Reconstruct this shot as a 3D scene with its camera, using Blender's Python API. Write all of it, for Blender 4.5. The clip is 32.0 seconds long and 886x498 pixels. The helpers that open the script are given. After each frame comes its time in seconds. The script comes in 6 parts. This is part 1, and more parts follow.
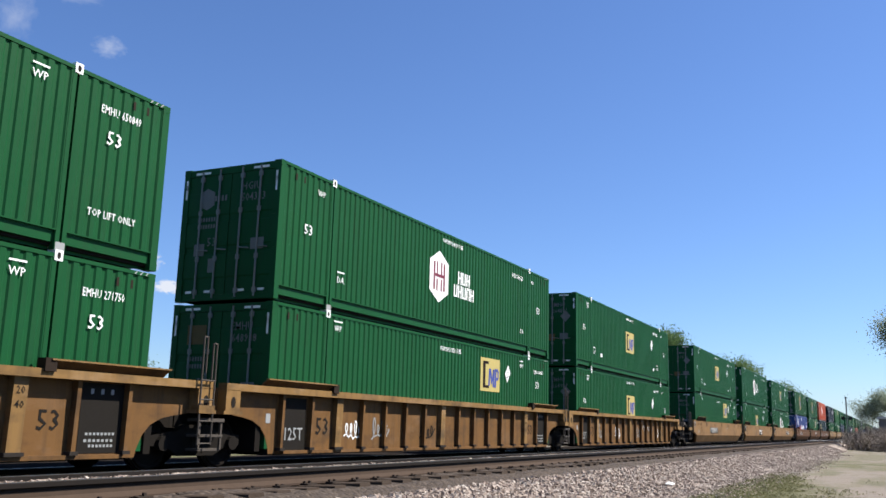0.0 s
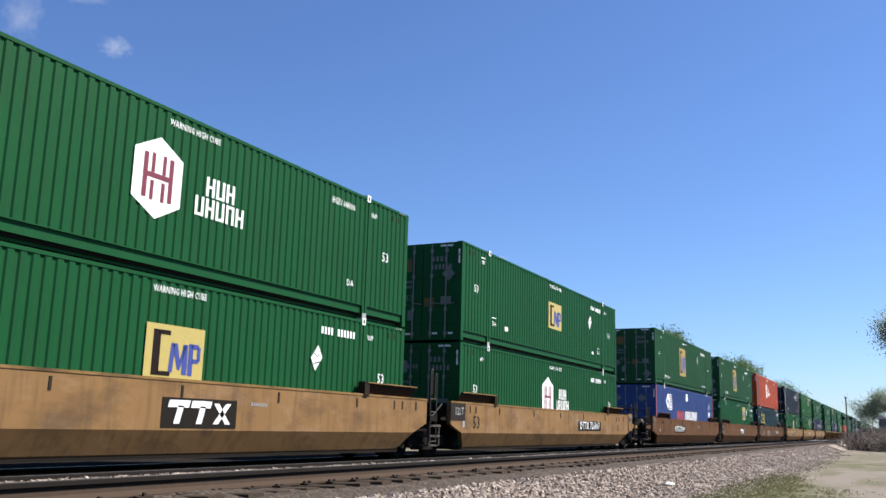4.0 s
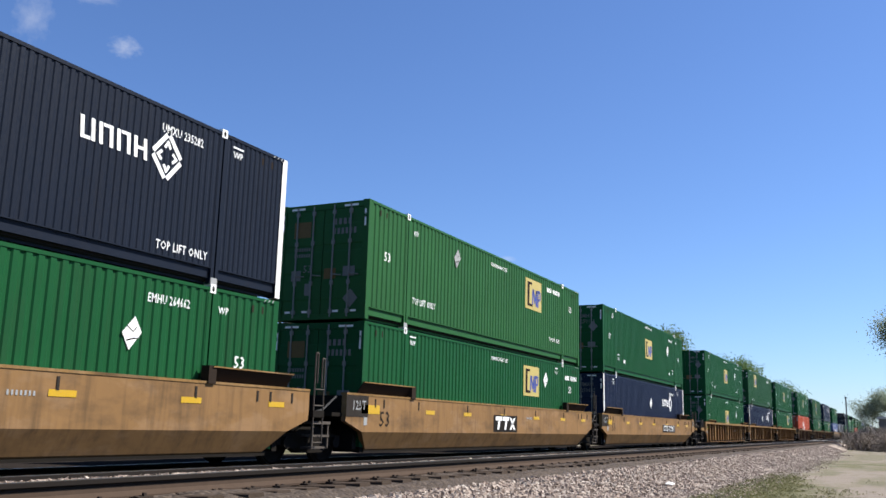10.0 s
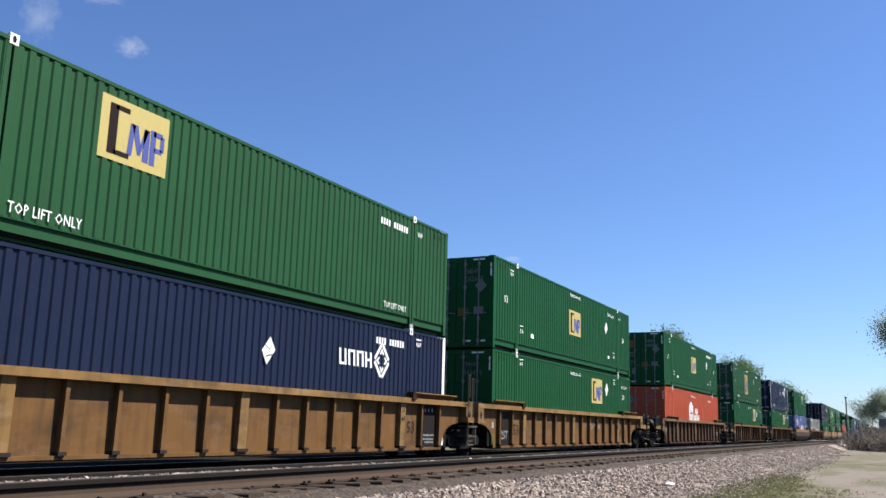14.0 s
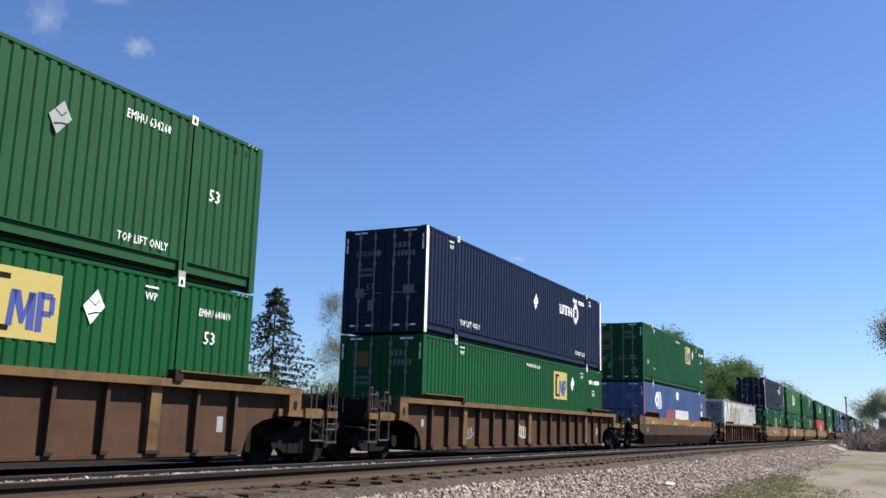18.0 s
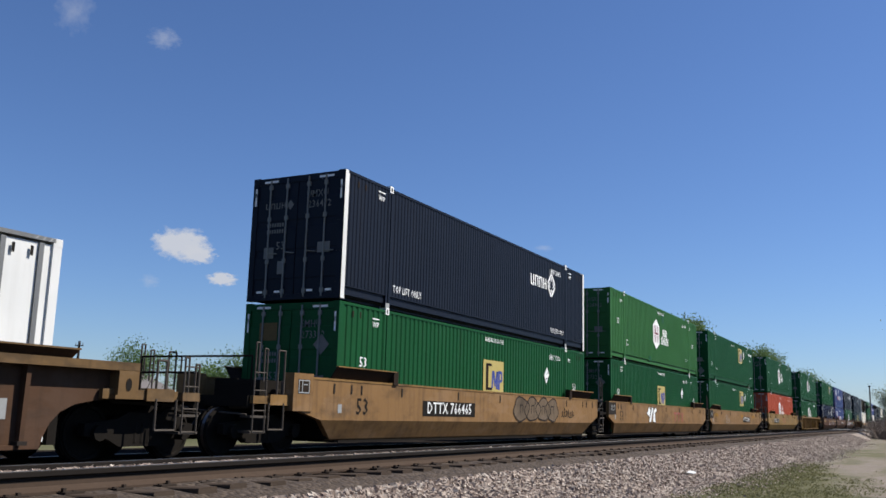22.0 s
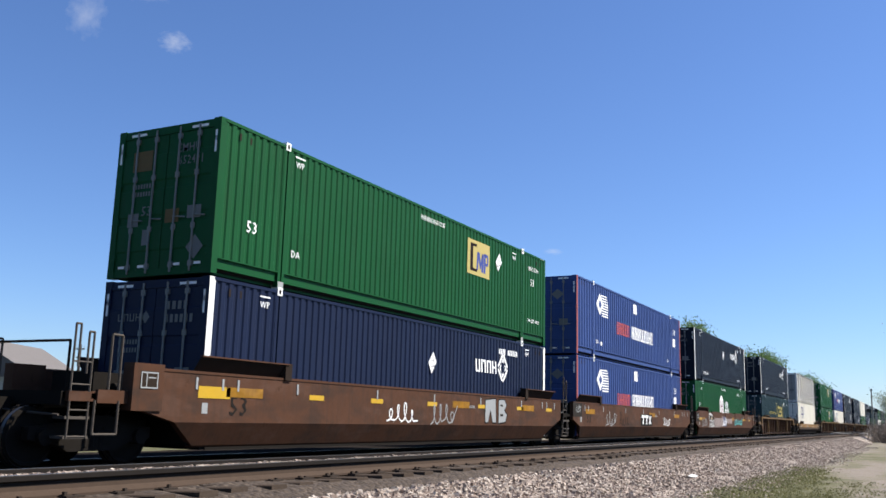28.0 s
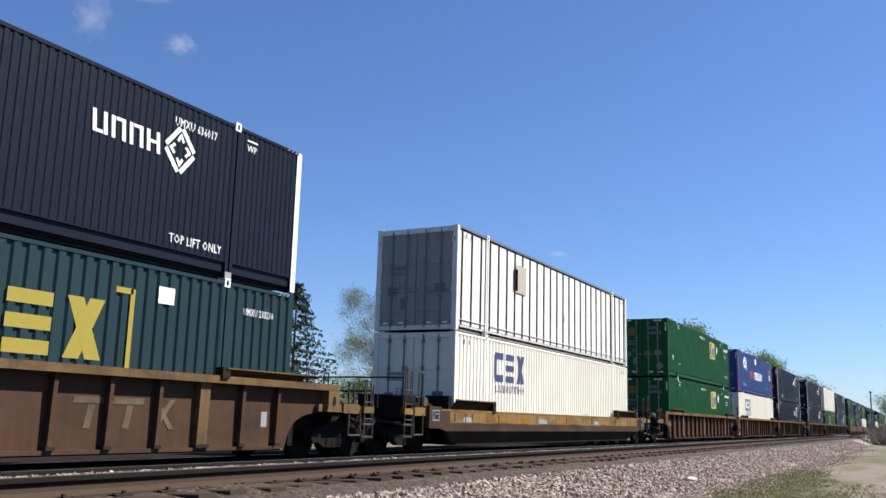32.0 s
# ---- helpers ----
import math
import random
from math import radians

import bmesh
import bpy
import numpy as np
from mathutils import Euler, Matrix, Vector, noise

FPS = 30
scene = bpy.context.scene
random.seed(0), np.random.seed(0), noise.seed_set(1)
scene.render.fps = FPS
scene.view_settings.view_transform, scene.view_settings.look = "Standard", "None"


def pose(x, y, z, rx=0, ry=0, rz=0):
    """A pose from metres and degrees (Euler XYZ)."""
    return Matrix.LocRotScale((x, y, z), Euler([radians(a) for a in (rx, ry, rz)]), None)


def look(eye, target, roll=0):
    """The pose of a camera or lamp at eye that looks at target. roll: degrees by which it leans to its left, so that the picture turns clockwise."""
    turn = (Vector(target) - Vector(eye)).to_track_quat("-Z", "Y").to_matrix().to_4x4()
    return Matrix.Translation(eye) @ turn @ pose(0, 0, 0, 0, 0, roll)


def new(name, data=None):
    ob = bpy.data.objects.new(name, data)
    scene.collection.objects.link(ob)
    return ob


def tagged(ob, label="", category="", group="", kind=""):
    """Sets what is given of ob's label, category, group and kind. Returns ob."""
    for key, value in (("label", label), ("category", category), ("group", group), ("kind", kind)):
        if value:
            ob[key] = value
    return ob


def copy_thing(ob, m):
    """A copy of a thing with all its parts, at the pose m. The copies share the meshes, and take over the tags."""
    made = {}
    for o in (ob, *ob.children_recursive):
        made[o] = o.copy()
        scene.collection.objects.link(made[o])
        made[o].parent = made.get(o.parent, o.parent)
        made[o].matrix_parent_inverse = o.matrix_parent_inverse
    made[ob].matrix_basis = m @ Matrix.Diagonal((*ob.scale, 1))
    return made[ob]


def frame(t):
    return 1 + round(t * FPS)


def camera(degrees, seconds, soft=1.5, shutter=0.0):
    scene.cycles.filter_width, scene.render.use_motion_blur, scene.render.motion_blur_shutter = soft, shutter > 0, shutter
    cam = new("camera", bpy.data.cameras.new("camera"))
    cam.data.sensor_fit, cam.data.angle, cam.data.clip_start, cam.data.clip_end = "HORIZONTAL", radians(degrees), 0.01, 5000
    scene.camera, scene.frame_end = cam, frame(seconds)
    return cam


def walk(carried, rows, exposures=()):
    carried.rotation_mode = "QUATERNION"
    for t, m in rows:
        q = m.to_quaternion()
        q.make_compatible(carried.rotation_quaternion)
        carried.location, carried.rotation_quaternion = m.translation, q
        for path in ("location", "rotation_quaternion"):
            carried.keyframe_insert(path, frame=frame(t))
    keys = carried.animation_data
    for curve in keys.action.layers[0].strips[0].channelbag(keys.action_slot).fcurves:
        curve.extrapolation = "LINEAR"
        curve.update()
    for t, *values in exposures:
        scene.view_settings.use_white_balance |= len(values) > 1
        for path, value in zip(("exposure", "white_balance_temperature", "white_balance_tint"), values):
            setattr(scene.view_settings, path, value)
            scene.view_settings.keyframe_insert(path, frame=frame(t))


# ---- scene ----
# World: train track along +Y, camera at the origin's side; z = 0 is the top of the rails. Metres.
EYE = (0.0, 0.0, 0.896)
TRAIN_X = -12.296          # centre line of the far track, on which the train runs
NEAR_X = -6.75             # centre line of the near track, whose bed lies higher
GROUND_Z = -0.35
LEN, WID, HIGH = 16.154, 2.59, 2.896   # a 53 foot container
FLOOR_Z = 0.35             # floor of the wells
ROLL = 1.533

cam = camera(52.753, 32.0, soft=1.58, shutter=0.0)
walk(cam, [(t, pose(*EYE, 90 + pitch, 0, yaw) @ pose(0, 0, 0, 0, 0, ROLL)) for t, yaw, pitch in (
    (0, 26.726, 11.132), (19.5, 26.726, 11.132), (20, 26.834, 11.096), (20.5, 26.979, 10.951),
    (21, 27.16, 10.534), (21.5, 27.305, 10.48), (22, 27.994, 10.407), (22.5, 28.79, 10.407),
    (23, 28.971, 10.407), (23.5, 28.573, 10.552), (24, 28.392, 10.588), (24.5, 28.284, 10.588),
    (25, 28.211, 10.588), (25.5, 28.139, 10.606), (26, 28.102, 10.625), (26.5, 28.084, 10.625),
    (28.5, 28.066, 10.625), (30, 28.03, 10.625), (31, 28.03, 10.661), (31.5, 28.03, 10.733), (32, 28.03, 10.769))],
     exposures=[(t, e + 0.98) for t, e in ((0, 0.07), (3, 0.06), (6, 0.04), (8.3, 0.0), (9, -0.1), (9.6, 0.0), (10, 0.06), (13, 0.06), (15.6, 0.02), (16.4, -0.02), (17, -0.1), (17.6, 0.0), (19, 0.03), (20, -0.13), (20.6, -0.25),
                (21, -0.44), (22, -0.42), (22.6, -0.1), (23, 0.15), (24, 0.12), (25, 0.05), (26, -0.1), (28.5, 0.08), (29, 0.1), (30, 0.0), (31, 0.05), (32, -0.05))])

# ---- light ----
SUN_AZ, SUN_EL = radians(52), radians(49)     # azimuth from +Y towards +X
scene.view_settings.exposure = 0.0
world = bpy.data.worlds.new("sky")
world.use_nodes = True
scene.world = world
nt = world.node_tree
sky = nt.nodes.new("ShaderNodeTexSky")
sky.sky_type, sky.sun_disc = "NISHITA", False
sky.sun_elevation, sky.sun_rotation = SUN_EL, SUN_AZ
sky.altitude, sky.air_density, sky.dust_density, sky.ozone_density = 200, 1.0, 0.25, 6.0
tint = nt.nodes.new("ShaderNodeMix")
tint.data_type, tint.blend_type = "RGBA", "MULTIPLY"
tint.inputs["Factor"].default_value, tint.inputs["B"].default_value = 1.0, (0.865, 0.962, 1.175, 1)
nt.links.new(sky.outputs["Color"], tint.inputs["A"])
nt.links.new(tint.outputs["Result"], nt.nodes["Background"].inputs["Color"])
nt.nodes["Background"].inputs["Strength"].default_value = 0.066
sun = new("sun", bpy.data.lights.new("sun", "SUN"))
sun.data.energy, sun.data.angle, sun.data.color = 5.0, radians(0.5), (1.0, 0.955, 0.885)
sun_way = Vector((math.sin(SUN_AZ) * math.cos(SUN_EL), math.cos(SUN_AZ) * math.cos(SUN_EL), math.sin(SUN_EL)))
sun.matrix_world = look(sun_way * 50, (0, 0, 0))


# ---- mesh helpers ----
class Solid:
    """Gathers vertices and faces of one mesh."""
    def __init__(self):
        self.v, self.f = [], []

    def face(self, pts):
        n = len(self.v)
        self.v += [tuple(p) for p in pts]
        self.f.append(tuple(range(n, n + len(pts))))
        return self

    def box(self, x0, x1, y0, y1, z0, z1):
        n = len(self.v)
        self.v += [(x, y, z) for z in (z0, z1) for y in (y0, y1) for x in (x0, x1)]
        self.f += [tuple(n + i for i in q) for q in ((0, 2, 3, 1), (4, 5, 7, 6), (0, 1, 5, 4), (2, 6, 7, 3), (0, 4, 6, 2), (1, 3, 7, 5))]
        return self

    def prism(self, pts, way):
        """A flat polygon pushed along a vector."""
        n, k, w = len(self.v), len(pts), Vector(way)
        self.v += [tuple(p) for p in pts] + [tuple(Vector(p) + w) for p in pts]
        self.f += [tuple(n + i for i in range(k))[::-1], tuple(n + k + i for i in range(k))]
        self.f += [(n + i, n + (i + 1) % k, n + k + (i + 1) % k, n + k + i) for i in range(k)]
        return self

    def rod(self, a, b, r0, r1=None, n=8, caps=True):
        a, b, r1 = Vector(a), Vector(b), r0 if r1 is None else r1
        d = (b - a).normalized()
        s = d.orthogonal().normalized()
        t = d.cross(s)
        m = len(self.v)
        for c, r in ((a, r0), (b, r1)):
            self.v += [tuple(c + (s * math.cos(2 * math.pi * i / n) + t * math.sin(2 * math.pi * i / n)) * r) for i in range(n)]
        self.f += [(m + i, m + (i + 1) % n, m + n + (i + 1) % n, m + n + i) for i in range(n)]
        if caps:
            self.f += [tuple(m + i for i in range(n))[::-1], tuple(m + n + i for i in range(n))]
        return self

    def path(self, pts, r, n=6):
        for a, b in zip(pts, pts[1:]):
            self.rod(a, b, r, n=n)
        return self

    def ring(self, c, axis, r, thick, n=20, k=6):
        c, d = Vector(c), Vector(axis).normalized()
        s = d.orthogonal().normalized()
        t = d.cross(s)
        m = len(self.v)
        for i in range(n):
            o = s * math.cos(2 * math.pi * i / n) + t * math.sin(2 * math.pi * i / n)
            for j in range(k):
                self.v.append(tuple(c + o * (r + thick * math.cos(2 * math.pi * j / k)) + d * thick * math.sin(2 * math.pi * j / k)))
        self.f += [(m + i * k + j, m + i * k + (j + 1) % k, m + (i + 1) % n * k + (j + 1) % k, m + (i + 1) % n * k + j) for i in range(n) for j in range(k)]
        return self

    def mesh(self, name, material, smooth=False, tidy=False):
        me = bpy.data.meshes.new(name)
        me.from_pydata(self.v, [], self.f)
        if tidy:
            bm = bmesh.new()
            bm.from_mesh(me)
            bmesh.ops.remove_doubles(bm, verts=bm.verts, dist=1e-5)
            bmesh.ops.recalc_face_normals(bm, faces=bm.faces)
            bm.to_mesh(me)
            bm.free()
        if material:
            me.materials.append(material)
        if smooth:
            me.polygons.foreach_set("use_smooth", [True] * len(me.polygons))
        me.update()
        return me


SMALL = {"lock_rod", "hinge_set", "casting_slot_set", "lower_casting_set", "corner_stripe_set", "lashing_slot_set", "door_label", "rung", "tread",
         "post_foot_set", "uncoupling_lever", "brake_cylinder", "train_pipe", "retainer_valve", "step_tread", "stirrup_step", "grab_iron", "air_hose", "pad_slot",
         "axle", "placard_line_set", "guide_hinge", "guide_lip", "step_plate", "brake_hose", "card_frame"}     # left out of the units that stay far down the line
distant = [False]


def part(name, solid, material, parent, label="", kind="", smooth=False, tidy=False):
    if distant[0] and name in SMALL:
        return parent
    me = solid.mesh(name, material, smooth, tidy) if isinstance(solid, Solid) else solid
    ob = new(name, me)
    ob.parent = parent
    return tagged(ob, label, kind=kind)


def block(name, dims, material, parent, label=""):
    return part(name, Solid().box(*dims), material, parent, label)


def thing(name, m, label, category, group="", kind=""):
    ob = new(name)
    ob.empty_display_size = 0.2
    ob.matrix_world = m
    return tagged(ob, label, category, group, kind)


# ---- materials ----
def shader(name, rough=0.6, metal=0.0, spec=0.4):
    m = bpy.data.materials.new(name)
    m.use_nodes = True
    b = m.node_tree.nodes["Principled BSDF"]
    b.inputs["Roughness"].default_value, b.inputs["Metallic"].default_value = rough, metal
    b.inputs["Specular IOR Level"].default_value = spec
    return m, m.node_tree, b


def link(tree, a, b):
    tree.links.new(a, b)


def noise_node(tree, scale, detail=4, rough=0.6, stretch=(1, 1, 1), own=True, coord="Object"):
    """Noise in the object's own metres, shifted by chance from object to object."""
    tc = tree.nodes.new("ShaderNodeTexCoord")
    mp = tree.nodes.new("ShaderNodeMapping")
    mp.inputs["Scale"].default_value = stretch
    link(tree, tc.outputs[coord], mp.inputs["Vector"])
    if own:
        info = tree.nodes.new("ShaderNodeObjectInfo")
        mul = tree.nodes.new("ShaderNodeMath")
        mul.operation, mul.inputs[1].default_value = "MULTIPLY", 37.0
        link(tree, info.outputs["Random"], mul.inputs[0])
        link(tree, mul.outputs[0], mp.inputs["Location"])
    n = tree.nodes.new("ShaderNodeTexNoise")
    n.inputs["Scale"].default_value, n.inputs["Detail"].default_value, n.inputs["Roughness"].default_value = scale, detail, rough
    link(tree, mp.outputs[0], n.inputs["Vector"])
    return n.outputs["Fac"]


def ramp(tree, fac, stops):
    r = tree.nodes.new("ShaderNodeValToRGB")
    while len(r.color_ramp.elements) < len(stops):
        r.color_ramp.elements.new(0.5)
    for e, (at, c) in zip(r.color_ramp.elements, stops):
        e.position, e.color = at, (*c, 1) if len(c) == 3 else c
    link(tree, fac, r.inputs["Fac"])
    return r.outputs["Color"]


def mix(tree, fac, a, b, mode="MIX"):
    m = tree.nodes.new("ShaderNodeMix")
    m.data_type, m.blend_type = "RGBA", mode
    for val, sock in ((fac, m.inputs["Factor"]), (a, m.inputs["A"]), (b, m.inputs["B"])):
        if isinstance(val, bpy.types.NodeSocket):
            link(tree, val, sock)
        else:
            sock.default_value = (*val, 1) if isinstance(val, tuple) and len(val) == 3 else val
    return m.outputs["Result"]


def bump(tree, b, height, strength, dist):
    n = tree.nodes.new("ShaderNodeBump")
    n.inputs["Strength"].default_value, n.inputs["Distance"].default_value = strength, dist
    link(tree, height, n.inputs["Height"])
    link(tree, n.outputs[0], b.inputs["Normal"])


def shade_of(c, k):
    return tuple(min(1, x * k) for x in c)


def paint(name, colour, dirt=0.35, rust=0.1, rough=0.5, rust_colour=(0.0467, 0.0199, 0.0099), grime=(0.0249, 0.0212, 0.0181), worn=0.0):
    """Weathered paint on steel: soft fading, vertical streaks of grime, rust spots, worn lighter patches."""
    m, t, b = shader(name, rough + 0.08, 0, 0.07)
    big = noise_node(t, 0.7, 3)
    fine = noise_node(t, 14, 5)
    col = mix(t, big, shade_of(colour, 0.84), shade_of(colour, 1.16))
    if worn:
        faded = tuple(0.78 * c + 0.22 * sum(colour) / 3 for c in shade_of(colour, 1.35))
        patch = noise_node(t, 1.5, 6, 0.65, (1, 0.6, 1.4))
        col = mix(t, ramp(t, patch, ((0.52, (0, 0, 0)), (0.62, (worn,) * 3))), col, faded)
        soot = noise_node(t, 0.9, 5, 0.6, (1, 1, 2.2))
        col = mix(t, ramp(t, soot, ((0.5, (0, 0, 0)), (0.72, (worn * 0.9,) * 3))), col, grime)
    streak = noise_node(t, 5.5, 4, 0.6, (1, 1, 0.1))
    col = mix(t, ramp(t, streak, ((0.48, (0, 0, 0)), (0.8, (dirt, dirt, dirt)))), col, grime)
    spots = noise_node(t, 3.2, 8, 0.72)
    lo = 0.74 - 0.28 * rust
    col = mix(t, ramp(t, spots, ((lo, (0, 0, 0)), (lo + 0.07, (0.85, 0.85, 0.85)))), col, rust_colour)
    link(t, col, b.inputs["Base Color"])
    link(t, ramp(t, fine, ((0.3, (rough - 0.1,) * 3), (0.75, (rough + 0.15,) * 3))), b.inputs["Roughness"])
    bump(t, b, fine, 0.12, 0.01)
    return m


def plain(name, colour, rough=0.6, metal=0.0, scale=9.0, vary=0.2, bumpy=0.1, coord="Object"):
    m, t, b = shader(name, rough, metal)
    a, c = noise_node(t, scale, 5, coord=coord), noise_node(t, scale * 7, 3, coord=coord)
    col = mix(t, a, shade_of(colour, 1 - vary), shade_of(colour, 1 + vary))
    col = mix(t, ramp(t, c, ((0.35, (0.0,) * 3), (0.75, (0.35,) * 3))), col, shade_of(colour, 0.6))
    link(t, col, b.inputs["Base Color"])
    if bumpy:
        bump(t, b, c, bumpy, 0.02)
    return m


GREEN = paint("green_container_paint", (0.0076, 0.0645, 0.0208), 0.24, 0.03)
GREEN_LIGHT = paint("faded_green_container_paint", (0.0206, 0.0866, 0.0279), 0.2, 0.03, 0.55)
GREEN_DULL = paint("dull_green_container_paint", (0.016, 0.067, 0.0265), 0.3, 0.03, 0.55)
NAVY = paint("dark_navy_container_paint", (0.0096, 0.0132, 0.0225), 0.12, 0.01, 0.45)
NAVY_BLUE = paint("blue_navy_container_paint", (0.0105, 0.0162, 0.039), 0.15, 0.02, 0.45)
BLUE = paint("blue_container_paint", (0.0375, 0.066, 0.187), 0.25, 0.05)
RED = paint("orange_red_container_paint", (0.3612, 0.0697, 0.033), 0.2, 0.03)
TEAL = paint("teal_grey_container_paint", (0.0175, 0.0375, 0.044), 0.25, 0.03)
WHITE = paint("white_container_paint", (0.67, 0.67, 0.645), 0.16, 0.02, 0.45, grime=(0.218, 0.1993, 0.1619))
CREAM = paint("cream_container_paint", (0.72, 0.68, 0.575), 0.16, 0.02, 0.5, grime=(0.218, 0.1993, 0.1619))
GREY_SHEET = paint("grey_aluminium_sheet", (0.65, 0.635, 0.595), 0.22, 0.04, 0.45, grime=(0.1557, 0.137, 0.1121))
TAN = paint("tan_wagon_paint", (0.205, 0.116, 0.049), 0.5, 0.22, 0.6, worn=0.55)
TAN_DARK = paint("brown_tan_wagon_paint", (0.0984, 0.0455, 0.0187), 0.5, 0.3, 0.65, worn=0.55)
BROWN = paint("brown_wagon_paint", (0.07, 0.0385, 0.023), 0.5, 0.35, 0.7, worn=0.55)
YELLOW = paint("yellow_wagon_paint", (0.212, 0.132, 0.047), 0.45, 0.18, 0.55, worn=0.55)
RUSTY = paint("rusty_wagon_paint", (0.072, 0.0335, 0.019), 0.5, 0.4, 0.7, worn=0.75)
DIRTY = paint("sooty_wagon_paint", (0.0548, 0.0355, 0.0224), 0.6, 0.3, 0.7, worn=0.8)
CHORD_TAN = paint("worn_yellow_chord_paint", (0.2055, 0.1183, 0.0436), 0.45, 0.25, 0.6, worn=0.75)
CHORD_BROWN = paint("worn_tan_chord_paint", (0.1358, 0.0822, 0.037), 0.5, 0.35, 0.65, worn=0.75)
STEEL_DARK = plain("grimy_dark_steel", (0.014, 0.0118, 0.0098), 0.9, 0, 8)
STEEL_WORN = plain("worn_bright_steel", (0.2, 0.185, 0.17), 0.32, 0.9, 20)
ROD = plain("grimy_lock_rod_steel", (0.17, 0.175, 0.165), 0.6, 0, 15)
GALV = plain("grey_galvanised_steel", (0.1791, 0.1791, 0.1731), 0.5, 0.5, 15)
TARP_BROWN = plain("brown_flap_steel", (0.027, 0.019, 0.014), 0.8, 0, 6)
INK_WHITE = plain("white_lettering", (0.78, 0.78, 0.76), 0.6, 0, 25, 0.08, 0)
INK_PALE = plain("pale_grey_marking", (0.2686, 0.2746, 0.2686), 0.65, 0, 25, 0.15, 0)
INK_BLACK = plain("black_lettering", (0.0167, 0.0144, 0.0119), 0.7, 0, 25, 0.2, 0)
INK_YELLOW = plain("yellow_logo_paint", (0.41, 0.325, 0.095), 0.55, 0, 12, 0.12, 0)
EMBLEM_BROWN = plain("dark_brown_logo_paint", (0.017, 0.011, 0.01), 0.65, 0, 12, 0.15, 0)
RESERVOIR = plain("dusty_grey_brown_tank_paint", (0.04, 0.033, 0.028), 0.55, 0, 7, 0.25, 0.05)
INK_BLUE = plain("blue_logo_paint", (0.035, 0.055, 0.24), 0.55, 0, 12, 0.12, 0)
INK_MAROON = plain("maroon_logo_paint", (0.1492, 0.0119, 0.0298), 0.55, 0, 12, 0.12, 0)
INK_RED = plain("red_logo_paint", (0.3581, 0.0447, 0.0298), 0.55, 0, 12, 0.12, 0)
INK_NAVY = plain("navy_logo_paint", (0.0358, 0.0447, 0.1194), 0.55, 0, 12, 0.12, 0)
INK_TEAL = plain("turquoise_spray_paint", (0.0597, 0.2984, 0.2865), 0.55, 0, 12, 0.15, 0)
STRIP_YELLOW = plain("yellow_reflective_strip", (0.4775, 0.2865, 0.0119), 0.4, 0, 12, 0.1, 0)
# grey of the white containers' doors: dirt plus shade painted into the end
DOOR_DIRTY_SHADED = paint("dirty_shaded_aluminium_door_sheet", (0.27, 0.262, 0.245), 0.45, 0.08, 0.6, grime=(0.09, 0.08, 0.066))
POST_PALE = paint("bleached_post_paint", (0.1308, 0.0946, 0.0623), 0.45, 0.25, 0.65, worn=0.6)
PATCH_YELLOW = paint("orange_yellow_touch_up_paint", (0.2616, 0.1246, 0.0125), 0.4, 0.15, 0.6, worn=0.6)
RED_FADED = paint("faded_red_post_paint", (0.2616, 0.0747, 0.0592), 0.25, 0.05)
LADDER = plain("dusty_brown_ladder_steel", (0.06, 0.048, 0.037), 0.85, 0, 10)
RIB_TAN = paint("dull_tan_wagon_paint", (0.1339, 0.0685, 0.0249), 0.5, 0.25, 0.65, worn=0.6)
GREEN_PALE = paint("sun_bleached_green_paint", (0.0311, 0.1152, 0.0343), 0.2, 0.03, 0.55)
PANEL_BROWN = plain("sooty_brown_panel", (0.0298, 0.0251, 0.0215), 0.85, 0, 6)
BLUE_PALE = paint("faded_blue_container_paint", (0.0623, 0.1028, 0.2242), 0.25, 0.05)
# darker copies for marks on the doors, the end's shade mixed into them
INK_DIM = plain("shaded_grey_marking", (0.1432, 0.1462, 0.1402), 0.75, 0, 25, 0.2, 0)
LOGO_SHADED = plain("shaded_yellow_door_logo", (0.1194, 0.0746, 0.0209), 0.75, 0, 8, 0.25, 0)
SPRAY_PINK = plain("pale_pink_spray_paint", (0.2387, 0.185, 0.1671), 0.7, 0, 9, 0.25, 0)
INK_LEMON = plain("lemon_yellow_lettering", (0.3104, 0.2447, 0.0298), 0.55, 0, 12, 0.12, 0)
for soot in (STEEL_DARK, TARP_BROWN, EMBLEM_BROWN, INK_BLACK, PANEL_BROWN):
    soot.node_tree.nodes["Principled BSDF"].inputs["Specular IOR Level"].default_value = 0.05
RUBBER = plain("black_rubber_and_paint", (0.0119, 0.0119, 0.0119), 0.7, 0, 12, 0.2)
STAIN = plain("tan_stain_on_white", (0.3939, 0.3581, 0.2686), 0.6, 0, 1.2, 0.2, 0)

# ---- lettering ----
letters = {}


def wording(text, size, squeeze=1.0):
    """Flat thick letters as loose vertices and faces, centred on (0, 0)."""
    key = (text, size, squeeze)
    if key not in letters:
        cu = bpy.data.curves.new("lettering", "FONT")
        cu.body, cu.size, cu.align_x, cu.align_y, cu.resolution_u, cu.offset = text, size, "CENTER", "CENTER", 1, size * 0.006
        cu.space_character = 1.05
        ob = bpy.data.objects.new("lettering", cu)
        me = bpy.data.meshes.new_from_object(ob)
        letters[key] = ([(v.co.x * squeeze, v.co.y) for v in me.vertices], [tuple(p.vertices) for p in me.polygons])
        bpy.data.objects.remove(ob)
        bpy.data.curves.remove(cu)
        bpy.data.meshes.remove(me)
    return letters[key]


